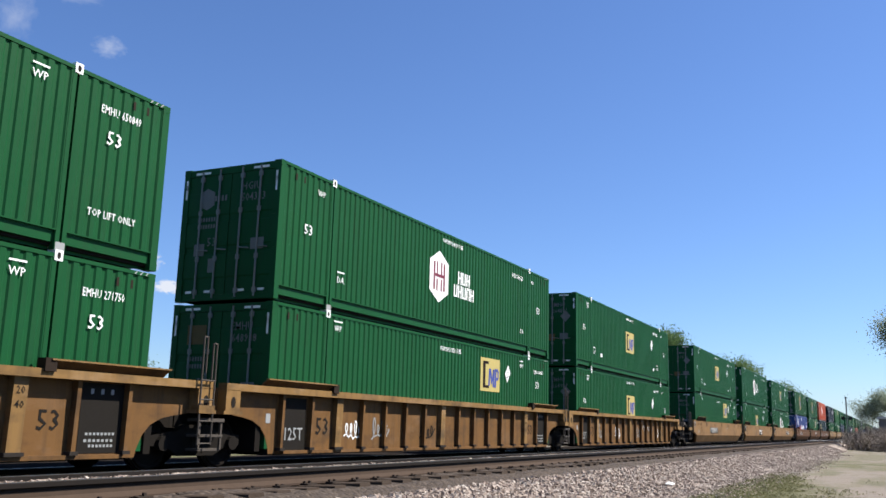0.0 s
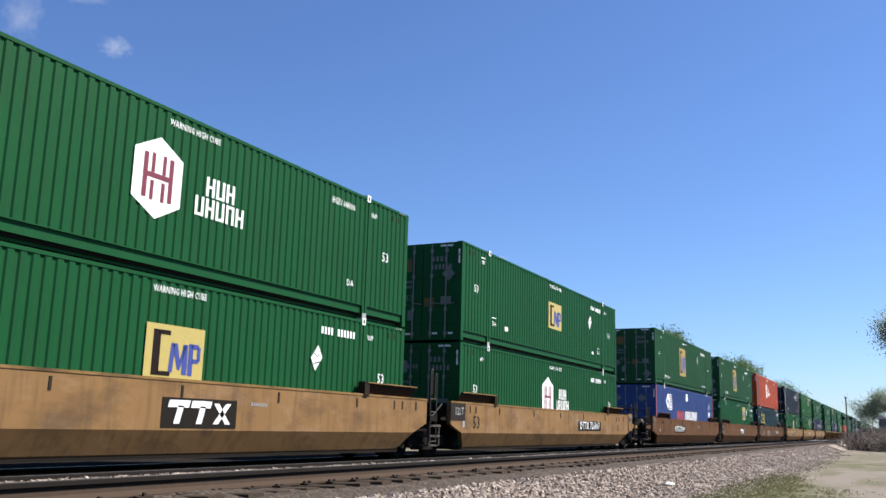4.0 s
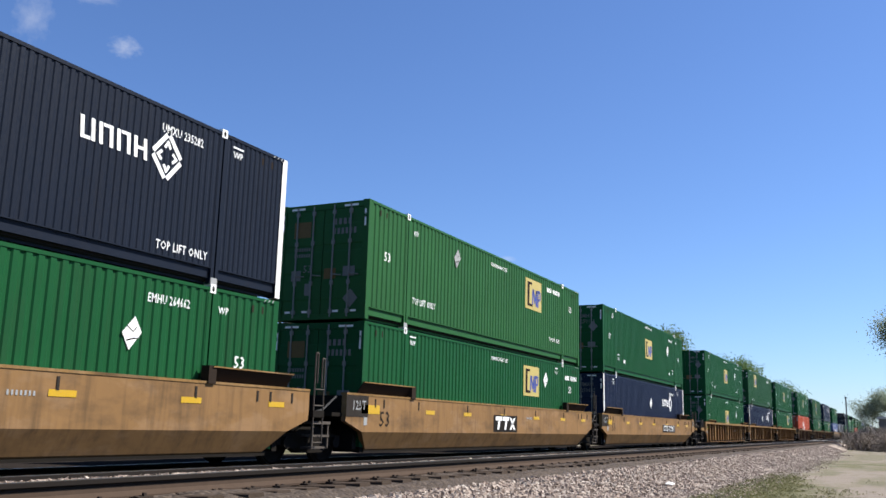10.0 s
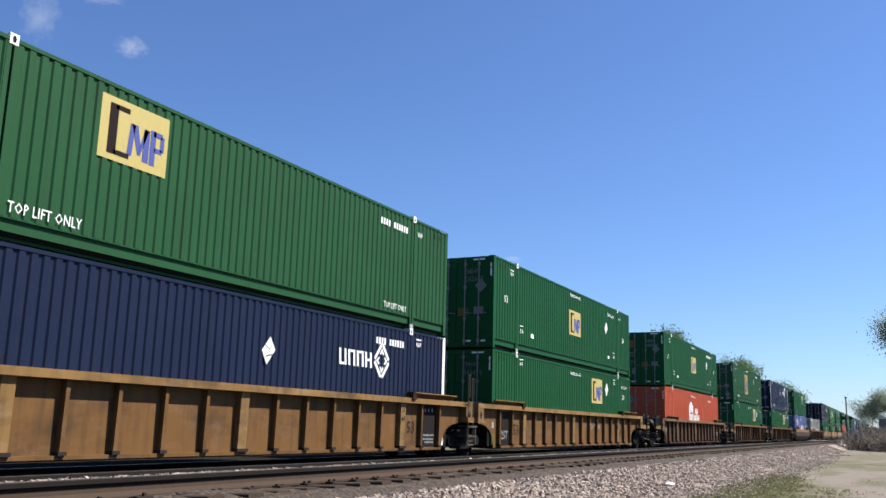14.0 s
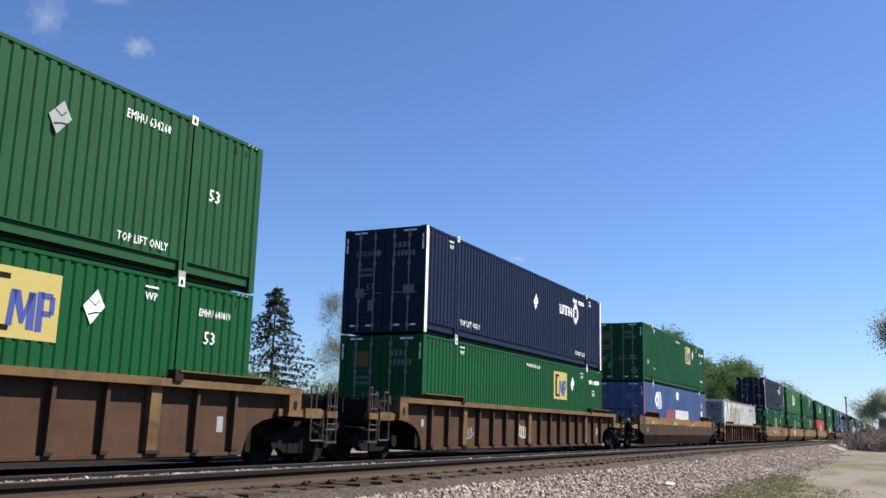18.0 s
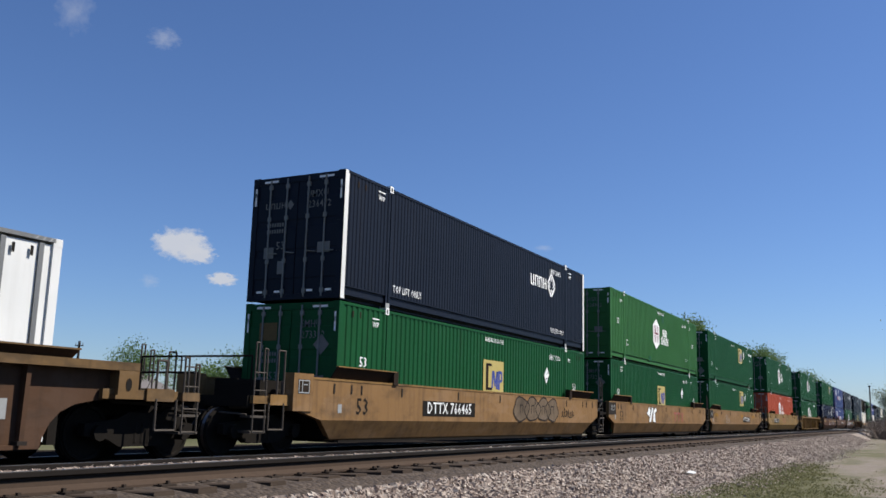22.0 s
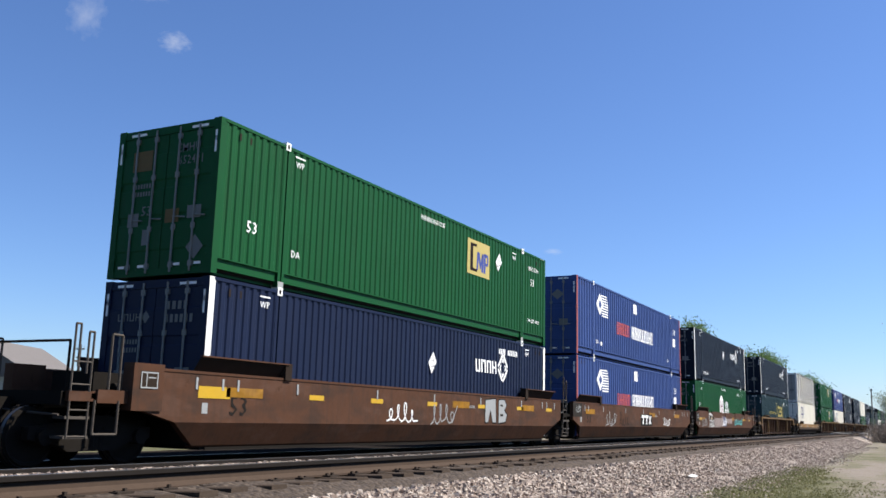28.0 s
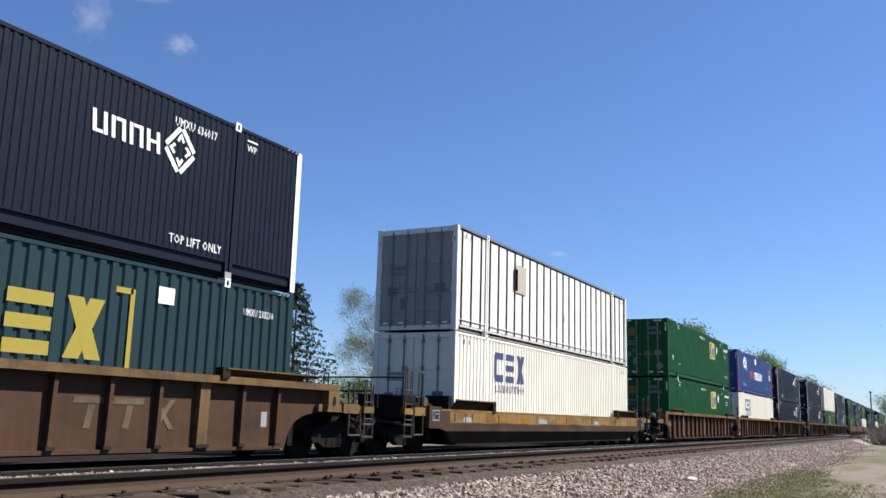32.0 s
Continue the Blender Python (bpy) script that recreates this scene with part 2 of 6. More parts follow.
class Marks(Solid):
    """Flat markings on a side that faces +X (side) or on an end that faces -Y (end)."""
    def __init__(self, level, face="side"):
        self.v, self.f = [], []
        self.level, self.where = level, face

    def at(self, a, z, lift=0.0):
        return (self.level + lift, a, z) if self.where == "side" else (a, self.level - lift, z)

    def poly(self, pts, lift=0.0):
        return self.face([self.at(a, z, lift) for a, z in pts])

    def rect(self, a, z, w, h, lift=0.0, lean=0.0):
        s = lean * h / 2
        return self.poly([(a - w / 2 - s, z - h / 2), (a + w / 2 - s, z - h / 2), (a + w / 2 + s, z + h / 2), (a - w / 2 + s, z + h / 2)], lift)

    def diamond(self, a, z, w, h, lift=0.0):
        return self.poly([(a, z - h / 2), (a + w / 2, z), (a, z + h / 2), (a - w / 2, z)], lift)

    def text(self, s, a, z, size, squeeze=1.0, lift=0.0):
        vs, fs = wording(s, size, squeeze)
        n = len(self.v)
        self.v += [self.at(a + x, z + y, lift) for x, y in vs]
        self.f += [tuple(n + i for i in f) for f in fs]
        return self

    def bars(self, a, z, w, h, n, seed=0, lift=0.0, fill=0.62):
        """A row of n plain bars in the room of a line of writing."""
        step = w / n
        for i in range(n):
            self.rect(a - w / 2 + (i + 0.5) * step, z, step * fill, h, lift)
        return self

    def strokes(self, a, z, w, h, n, lift=0.0, lean=0.0, seed=1, ties=(), bold=0.17):
        """Plain block shapes in the room of a wordmark: pairs of uprights tied by one bar."""
        rnd = random.Random(seed)
        step = w / n
        for i in range(n):
            c, b = a - w / 2 + (i + 0.5) * step, step * bold
            self.rect(c - step * 0.29, z, b, h, lift, lean)
            self.rect(c + step * 0.29, z, b, h, lift, lean)
            tie = ties[i] if i < len(ties) else rnd.choice((-0.42, 0, 0.42))
            self.rect(c, z + tie * h, step * (0.76 - bold * 2), h * 0.15, lift, lean)
        return self

    def border(self, a, z, w, h, b, lift=0.0):
        for da, dz, ww, hh in ((0, h / 2 - b / 2, w, b), (0, b / 2 - h / 2, w, b), (b / 2 - w / 2, 0, b, h - 2 * b), (w / 2 - b / 2, 0, b, h - 2 * b)):
            self.rect(a + da, z + dz, ww, hh, lift)
        return self

    def ribbon(self, pts, b, lift=0.0):
        for i, ((a0, z0), (a1, z1)) in enumerate(zip(pts, pts[1:])):
            up = lift + 0.0012 * (i % 2)
            d = Vector((a1 - a0, z1 - z0)).normalized()
            n = Vector((-d.y, d.x)) * b / 2
            e = d * b * 0.4
            self.poly([(a0 - e.x - n.x, z0 - e.y - n.y), (a1 + e.x - n.x, z1 + e.y - n.y), (a1 + e.x + n.x, z1 + e.y + n.y), (a0 - e.x + n.x, z0 - e.y + n.y)], up)
        return self

# ---- setting: ground, ballast, tracks ----
def ground_material():
    m, t, b = shader("dry_grass_and_dirt", 0.95, 0, 0.15)
    big = noise_node(t, 0.22, 7, 0.68, (1, 0.4, 1), own=False)
    mid = noise_node(t, 1.7, 7, 0.72, own=False)
    fine = noise_node(t, 26, 5, 0.75, own=False)
    dirt = mix(t, mid, (0.125, 0.101, 0.082), (0.3, 0.257, 0.217))
    grass = mix(t, mid, (0.05, 0.057, 0.02), (0.135, 0.13, 0.058))
    tc = t.nodes.new("ShaderNodeTexCoord")
    sep = t.nodes.new("ShaderNodeSeparateXYZ")
    link(t, tc.outputs["Object"], sep.inputs[0])
    wide = noise_node(t, 0.55, 5, 0.7, own=False)

    def calc(op, a, b):
        n = t.nodes.new("ShaderNodeMath")
        n.operation = op
        for i, v in enumerate((a, b)):
            if isinstance(v, (int, float)):
                n.inputs[i].default_value = v
            else:
                link(t, v, n.inputs[i])
        return n.outputs[0]
    # turf beside the ballast: a wedge that narrows away from the camera, and a strip further on
    edge = calc("SUBTRACT", calc("SUBTRACT", 3.4, calc("MULTIPLY", sep.outputs["Y"], 0.206)), sep.outputs["X"])
    edge = calc("MINIMUM", edge, calc("MULTIPLY", calc("SUBTRACT", 31.5, sep.outputs["Y"]), 0.35))
    strip = calc("MULTIPLY", calc("SUBTRACT", 6.0, calc("ABSOLUTE", calc("SUBTRACT", sep.outputs["Y"], 44.0), 0)), 0.2)
    turf = calc("ADD", calc("MULTIPLY", calc("MAXIMUM", edge, strip), 0.3), calc("SUBTRACT", calc("MULTIPLY", wide, 1.6), 0.35))
    far = calc("MULTIPLY", calc("GREATER_THAN", sep.outputs["Y"], 56.0), ramp(t, big, ((0.42, (0.55,) * 3), (0.6, (0,) * 3))))
    cover = calc("MAXIMUM", ramp(t, turf, ((0.38, (0,) * 3), (0.72, (0.9,) * 3))), far)
    patch = ramp(t, noise_node(t, 0.7, 6, 0.7, (1, 0.35, 1), own=False), ((0.46, (0,) * 3), (0.6, (0.65,) * 3)))
    col = mix(t, calc("MAXIMUM", cover, patch), dirt, grass)
    # made-up dark turf, mostly out of view, cuts light bounced onto the doors
    beyond = calc("MAXIMUM", calc("SUBTRACT", 5.0, sep.outputs["Y"]), calc("MAXIMUM", calc("SUBTRACT", sep.outputs["X"], 7.5), calc("SUBTRACT", -22.0, sep.outputs["X"])))
    added_dark_turf = ramp(t, calc("ADD", calc("MULTIPLY", beyond, 0.16), wide), ((0.3, (0,) * 3), (0.8, (1,) * 3)))
    col = mix(t, added_dark_turf, col, mix(t, mid, (0.0358, 0.0477, 0.0149), (0.0895, 0.0895, 0.0358)))
    col = mix(t, ramp(t, mid, ((0.5, (0,) * 3), (0.68, (0.5,) * 3))), col, (0.1432, 0.1194, 0.0716))
    col = mix(t, ramp(t, fine, ((0.42, (0,) * 3), (0.72, (0.5,) * 3))), col, (0.0895, 0.0776, 0.0508))
    link(t, col, b.inputs["Base Color"])
    bump(t, b, fine, 0.5, 0.05)
    return m


def ballast_material(name="crushed_stone_ballast", tones=((0.1671, 0.1253, 0.0984), (0.2984, 0.2447, 0.1999), (0.4178, 0.3581, 0.3044))):
    m, t, b = shader(name, 0.9, 0, 0.2)
    tc = t.nodes.new("ShaderNodeTexCoord")
    vo = t.nodes.new("ShaderNodeTexVoronoi")
    vo.inputs["Scale"].default_value = 17
    link(t, tc.outputs["Object"], vo.inputs["Vector"])
    col = ramp(t, vo.outputs["Color"], ((0.1, tones[0]), (0.5, tones[1]), (0.9, tones[2])))
    big = noise_node(t, 0.6, 4, own=False)
    col = mix(t, ramp(t, big, ((0.4, (0,) * 3), (0.8, (0.5,) * 3))), col, shade_of(tones[1], 0.6))
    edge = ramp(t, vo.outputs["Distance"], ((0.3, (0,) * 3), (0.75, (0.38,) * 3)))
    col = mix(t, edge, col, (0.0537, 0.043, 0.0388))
    link(t, col, b.inputs["Base Color"])
    bump(t, b, vo.outputs["Distance"], 0.7, -0.05)
    return m


def stone_material():
    m, t, b = shader("loose_crushed_stones", 0.85, 0, 0.25)
    g = t.nodes.new("ShaderNodeNewGeometry")
    col = ramp(t, g.outputs["Random Per Island"], ((0.0, (0.2, 0.152, 0.128)), (0.3, (0.28, 0.225, 0.185)), (0.7, (0.36, 0.302, 0.255)), (0.95, (0.45, 0.4, 0.345))))
    col = mix(t, noise_node(t, 30, 4, own=False), col, shade_mix(t, col))
    link(t, col, b.inputs["Base Color"])
    return m


def shade_mix(t, col):
    return mix(t, 1.0, col, (0.75, 0.7, 0.66), "MULTIPLY")


GROUND = ground_material()
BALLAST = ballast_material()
# near-black stone: the shade under and beside the train, put into its colour
BALLAST_SHADE = ballast_material("shade_black_ballast", ((0.0072, 0.0066, 0.006), (0.0167, 0.0144, 0.0125), (0.0358, 0.0311, 0.0274)))
BALLAST_SHADE.node_tree.nodes["Principled BSDF"].inputs["Specular IOR Level"].default_value = 0.0
BALLAST_BROWN = ballast_material("rusty_brown_ballast", ((0.0328, 0.0239, 0.0173), (0.0597, 0.0436, 0.0317), (0.0955, 0.0716, 0.0525)))
STONES = stone_material()
# rust tones that carry the light on the foot and the head's shade
RAIL_RUST_LIT = plain("lit_toned_rusted_rail_foot", (0.055, 0.037, 0.026), 0.85, 0, 10)
RAIL_RUST_SHADE = plain("shade_toned_dark_rusted_rail", (0.014, 0.011, 0.009), 0.75, 0, 14)
IRON = plain("rusty_track_iron", (0.035, 0.026, 0.02), 0.85, 0, 14)
SLEEPER = plain("weathered_oak_sleeper", (0.058, 0.042, 0.031), 0.9, 0, 5, 0.3, 0.3)
for worn in (RAIL_RUST_LIT, RAIL_RUST_SHADE, IRON, SLEEPER):
    worn.node_tree.nodes["Principled BSDF"].inputs["Specular IOR Level"].default_value = 0.1
ASPHALT = plain("pale_worn_asphalt", (0.191, 0.185, 0.1731), 0.9, 0, 3)


def build_ground():
    s = Solid()
    xs = [-2600, -400, -120, -60, -30, -20, -10, -5, 0, 5, 12, 30, 100, 600, 2600]
    ys = [-900, -100, -20, 0, 10, 20, 30, 45, 60, 90, 130, 200, 320, 600, 1200, 3600]
    n = len(xs)
    for y in ys:
        for x in xs:
            near = 1 if abs(x) < 60 and -20 < y < 200 else 0
            s.v.append((x, y, GROUND_Z + near * 0.04 * noise.noise(Vector((x * 0.13, y * 0.09, 0))) + (0.04 if x <= -20 else 0)))
    s.f = [(j * n + i, j * n + i + 1, (j + 1) * n + i + 1, (j + 1) * n + i) for j in range(len(ys) - 1) for i in range(n - 1)]
    ob = new("ground", s.mesh("ground", GROUND, True))
    tagged(ob, "dry dirt ground with patches of spring grass", "ground", kind="structure")


def build_ballast():
    prof = [(-20.5, -0.4), (-19.0, -0.25), (-17.0, -0.2), (-14.7, -0.18), (-13.9, -0.17), (-11.0, -0.17), (-9.2, -0.15), (-8.3, -0.1), (-7.8, 0.05),
            (-7.5, 0.225), (-7.3, 0.25), (-6.5, 0.205), (-5.9, 0.205), (-5.4, 0.185), (-5.1, 0.1), (-4.5, -0.12), (-3.85, -0.33), (-3.4, -0.42)]
    s, n = Solid(), len(prof)
    ys = [-120 + 1.0 * i for i in range(121)] + [0.75 * i for i in range(1, 121)] + [90 + 6 * i for i in range(1, 160)]
    for y in ys:
        for i, (x, z) in enumerate(prof):
            k = 0.0 if i in (0, n - 1) else 0.035
            wob = 0.4 * noise.noise(Vector((3.1, y * 0.35, 0))) if i >= n - 2 else 0
            s.v.append((x + wob, y, z + k * noise.noise(Vector((x * 2.3, y * 1.7, 4)))))
    s.f = [(j * n + i, j * n + i + 1, (j + 1) * n + i + 1, (j + 1) * n + i) for j in range(len(ys) - 1) for i in range(n - 1)]
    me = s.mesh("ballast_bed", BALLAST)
    me.materials.append(BALLAST_SHADE)
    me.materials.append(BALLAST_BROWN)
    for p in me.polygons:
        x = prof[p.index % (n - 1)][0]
        # bed beyond the near track takes the stone coloured as shade
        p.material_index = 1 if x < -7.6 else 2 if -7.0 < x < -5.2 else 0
    tagged(new("ballast_bed", me), "grey-pink crushed stone bed under two railway tracks", "ballast", kind="structure")


def scatter_stones(name, label, count, where, size, material=None):
    rs = np.random.RandomState(len(name) + count)
    cube = np.array([(x, y, z) for z in (-1, 1) for y in (-1, 1) for x in (-1, 1)], float)
    quads = np.array(((0, 2, 3, 1), (4, 5, 7, 6), (0, 1, 5, 4), (2, 6, 7, 3), (0, 4, 6, 2), (1, 3, 7, 5)))
    pts = where(rs, count)
    v = cube[None] * (1 + rs.uniform(-0.5, 0.25, (count, 8, 1))) + rs.uniform(-0.25, 0.25, (count, 8, 3))
    v = v * (rs.uniform(0.55, 1.15, (count, 1, 3)) * size / 2)
    a, b = rs.uniform(0, 6.28, count), rs.uniform(-0.9, 0.9, count)
    ca, sa, cb, sb = np.cos(a), np.sin(a), np.cos(b), np.sin(b)
    x, y, z = v[..., 0], v[..., 1], v[..., 2]
    y, z = y * cb[:, None] - z * sb[:, None], y * sb[:, None] + z * cb[:, None]
    x, y = x * ca[:, None] - y * sa[:, None], x * sa[:, None] + y * ca[:, None]
    v = np.stack([x, y, z], 2) + pts[:, None]
    f = (quads[None] + 8 * np.arange(count)[:, None, None]).reshape(-1, 4)
    me = bpy.data.meshes.new(name)
    me.from_pydata(v.reshape(-1, 3).tolist(), [], f.tolist())
    me.materials.append(material or STONES)
    tagged(new(name, me), label, "stones", kind="stuff")


def shoulder(rs, n):
    y = 5 + 75 * rs.uniform(0, 1, n) ** 2.0
    x = -5.02 + 1.42 * rs.uniform(-0.06, 1, n)
    z = np.interp(x, [-5.9, -5.4, -5.1, -4.5, -3.85, -3.6], [0.19, 0.185, 0.11, -0.11, -0.32, -0.34])
    return np.stack([x, y, z], 1)


def verge(rs, n):
    y = 6 + 60 * rs.uniform(0, 1, n) ** 1.6
    return np.stack([-3.65 + 0.45 * np.abs(rs.normal(size=n)), y, np.full(n, GROUND_Z)], 1)


def heap(rs, n):
    y = 4 + 60 * rs.uniform(0, 1, n) ** 1.7
    x = rs.uniform(-7.7, -6.2, n)
    z = np.interp(x, [-7.7, -7.45, -7.3, -6.5, -6.2], [0.1, 0.24, 0.262, 0.205, 0.19])
    return np.stack([x, y, z], 1)


def strip_between(rs, n):
    y = 6 + 50 * rs.uniform(0, 1, n) ** 1.7
    x = rs.uniform(-10.8, -7.8, n)
    z = np.interp(x, [-11.0, -9.2, -8.3, -7.75], [-0.16, -0.14, -0.09, 0.07])
    return np.stack([x, y, z], 1)


def build_track(cx, label, near):
    """Two rails on timber sleepers with tie plates and spikes."""
    track = thing("railway_track", pose(cx, 0, 0.345, 0, -2.66, 0) if near else pose(cx, 0, 0), label, "railway track", "the two tracks")
    # dark web is painted shade below the head, pale foot is painted light
    web = [(0.026, -0.044), (0.010, -0.052), (0.009, -0.085), (-0.009, -0.085), (-0.010, -0.052), (-0.026, -0.044)]
    foot = [(0.0095, -0.082), (0.012, -0.115), (0.03, -0.134), (0.07, -0.156), (0.07, -0.178), (-0.07, -0.178), (-0.07, -0.156), (-0.03, -0.134), (-0.012, -0.115), (-0.0095, -0.082)]
    head = [(-0.034, 0.0), (0.034, 0.0), (0.038, -0.006), (0.037, -0.04), (0.026, -0.046), (-0.026, -0.046), (-0.037, -0.04), (-0.038, -0.006)]
    for sx in (-0.7525, 0.7525):
        rail = part("rail", Solid().prism([(sx + x, -110, z) for x, z in web][::-1], (0, 1100, 0)), RAIL_RUST_SHADE, track, "rusted steel rail, web darkened as shade under the head")
        part("rail_foot", Solid().prism([(sx + x, -110, z) for x, z in foot][::-1], (0, 1100, 0)), RAIL_RUST_LIT, rail, "brown rail foot, toned lighter as if lit")
        part("rail_head", Solid().prism([(sx + x, -110, z) for x, z in head][::-1], (0, 1100, 0)), RAIL_RUST_SHADE, rail, "dark rail head")
        part("running_surface", Solid().box(sx - 0.031, sx + 0.031, -110, 990, -0.002, 0.003), STEEL_WORN, rail, "polished running surface")
    tie = Solid()
    tie.prism([(-1.3, -0.115, -0.36), (-1.3, 0.115, -0.36), (-1.3, 0.115, -0.19), (-1.3, 0.1, -0.18), (-1.3, -0.1, -0.18), (-1.3, -0.115, -0.19)], (2.6, 0, 0))
    tie_mesh = tie.mesh("sleeper", SLEEPER)
    rs = random.Random(5)
    count = 130 if near else 40
    iron = Solid()
    for i in range(count):
        y = 3.0 + 0.5 * i
        ob = part("sleeper", tie_mesh, None, track)
        ob.matrix_basis = pose(rs.uniform(-0.05, 0.05), y + rs.uniform(-0.03, 0.03), rs.uniform(-0.006, 0.006), 0, 0, rs.uniform(-1, 1))
        if near:
            for sx in (-0.7525, 0.7525):
                iron.box(sx - 0.17, sx + 0.17, y - 0.09, y + 0.09, -0.181, -0.165)
                for dx in (-0.1, 0.1):
                    for dy in (-0.05, 0.05):
                        iron.box(sx + dx - 0.014, sx + dx + 0.014, y + dy - 0.014, y + dy + 0.014, -0.17, -0.152 + rs.uniform(-0.008, 0.018))
    if near:
        part("track_iron", iron, IRON, track, "rusty tie plates with driven spikes", "stuff")
    far = Solid()
    for i in range(700):
        y = 3.0 + 0.5 * (count + i)
        far.box(-1.3, 1.3, y - 0.11, y + 0.11, -0.3, -0.18)
    part("distant_sleepers", far, SLEEPER, track, "weathered sleepers in the distance", "stuff")


build_ground()
build_ballast()
build_track(NEAR_X, "empty near railway track with rusty rails, half buried in ballast", True)
build_track(TRAIN_X, "railway track in the shade under the passing train", False)
scatter_stones("ballast_stones", "loose grey and pink crushed stones on the ballast shoulder", 34000, shoulder, 0.055)
scatter_stones("verge_stones", "stray crushed stones on the dirt beside the ballast", 5000, verge, 0.045)
scatter_stones("heaped_stones", "loose pale crushed stones heaped between the near rails", 22000, heap, 0.042)
scatter_stones("middle_stones", "loose crushed stones between the two tracks, blackened as shade", 5000, strip_between, 0.06, BALLAST_SHADE)


# ---- containers ----
def corrugated(pitch, depth, out, zs, spans, sign=1):
    """A trapezoid-folded sheet that faces +X (sign 1) or -X, in spans along Y."""
    s = Solid()
    for y0, y1 in spans:
        n = max(1, round((y1 - y0) / pitch))
        p = (y1 - y0) / n
        line = [(y0, 0.0)]
        for i in range(n):
            a = y0 + i * p
            line += [(a + 0.36 * p, 0.0), (a + 0.50 * p, depth), (a + 0.76 * p, depth), (a + 0.90 * p, 0.0)]
        line.append((y1, 0.0))
        m = len(s.v)
        for y, d in line:
            s.v += [(sign * (out - d), y, zs[0]), (sign * (out - d), y, zs[1])]
        for i in range(len(line) - 1):
            q = (m + 2 * i, m + 2 * i + 2, m + 2 * i + 3, m + 2 * i + 1)
            s.f.append(q if sign > 0 else q[::-1])
    return s


HALF = WID / 2
SPANS = ((0.13, 1.88), (2.08, 14.07), (14.27, 16.02))
STYLES = {
    # name: side paint, pitch, fold depth, corner post paint, words
    "gold_a": (GREEN, 0.215, 0.022, GREEN, "green"),
    "gold_b": (GREEN, 0.215, 0.022, GREEN, "green"),
    "gold_c": (GREEN_DULL, 0.215, 0.022, GREEN_DULL, "dull green"),
    "gold_d": (GREEN_LIGHT, 0.215, 0.022, GREEN_LIGHT, "faded light green"),
    "gold_e": (GREEN_DULL, 0.215, 0.022, GREEN_DULL, "dull green"),
    "hexa": (GREEN, 0.215, 0.022, GREEN, "green"),
    "hexa_light": (GREEN_PALE, 0.215, 0.022, GREEN_PALE, "pale green"),
    "hexa_red": (RED, 0.27, 0.029, RED, "orange-red"),
    "hexa_patched": (RED, 0.27, 0.029, RED, "orange-red"),
    "ring": (NAVY, 0.15, 0.014, WHITE, "dark navy"),
    "ring_blue": (NAVY_BLUE, 0.215, 0.024, WHITE, "navy blue"),
    "ring_marked": (NAVY, 0.18, 0.016, WHITE, "dark navy"),
    "arrow": (BLUE, 0.27, 0.032, RED_FADED, "bright blue"),
    "arrow_pale": (BLUE_PALE, 0.27, 0.032, RED_FADED, "faded blue"),
    "block": (TEAL, 0.25, 0.034, TEAL, "teal grey"),
    "block_bracket": (TEAL, 0.25, 0.034, TEAL, "teal grey"),
    "white": (WHITE, 0.6, 0.03, WHITE, "white"),
    "grey": (GREY_SHEET, 0.6, 0.03, GREY_SHEET, "pale grey"),
    "block_white": (CREAM, 0.215, 0.026, CREAM, "cream white"),
    "beige": (CREAM, 0.215, 0.026, CREAM, "beige"),
}
LV = HALF - 0.002      # level of the markings on a side
DOOR_Y = 0.018


def logo_square(root, y, z, w, h, faded=False):
    """A yellow plate with dark and blue block shapes."""
    plate = INK_YELLOW if not faded else plain_faded
    part("logo_plate", Marks(LV).rect(y, z, w, h), plate, root, "yellow square logo panel")
    d = Marks(LV + 0.004)
    d.rect(y - 0.32 * w, z + 0.0 * h, 0.12 * w, 0.8 * h).rect(y - 0.2 * w, z + 0.36 * h, 0.2 * w, 0.08 * h)
    d.rect(y - 0.18 * w, z - 0.36 * h, 0.22 * w, 0.08 * h)
    part("dark_emblem", d, EMBLEM_BROWN, root, "dark block shapes of the logo", "stuff")
    b = Marks(LV + 0.004)
    b.rect(y - 0.055 * w, z - 0.07 * h, 0.07 * w, 0.52 * h, 0, 0.08).rect(y + 0.17 * w, z - 0.09 * h, 0.09 * w, 0.54 * h)
    b.poly([(y - 0.06 * w, z + 0.19 * h), (y + 0.03 * w, z + 0.19 * h), (y + 0.09 * w, z - 0.12 * h), (y + 0.05 * w, z - 0.28 * h)])
    b.poly([(y + 0.2 * w, z + 0.18 * h), (y + 0.14 * w, z + 0.18 * h), (y + 0.05 * w, z - 0.28 * h), (y + 0.09 * w, z - 0.28 * h)])
    b.rect(y + 0.27 * w, z - 0.08 * h, 0.08 * w, 0.58 * h).rect(y + 0.34 * w, z + 0.16 * h, 0.14 * w, 0.09 * h)
    b.rect(y + 0.35 * w, z - 0.1 * h, 0.12 * w, 0.08 * h).rect(y + 0.41 * w, z + 0.03 * h, 0.06 * w, 0.26 * h)
    part("blue_emblem", b, INK_BLUE, root, "blue block shapes of the logo", "stuff")


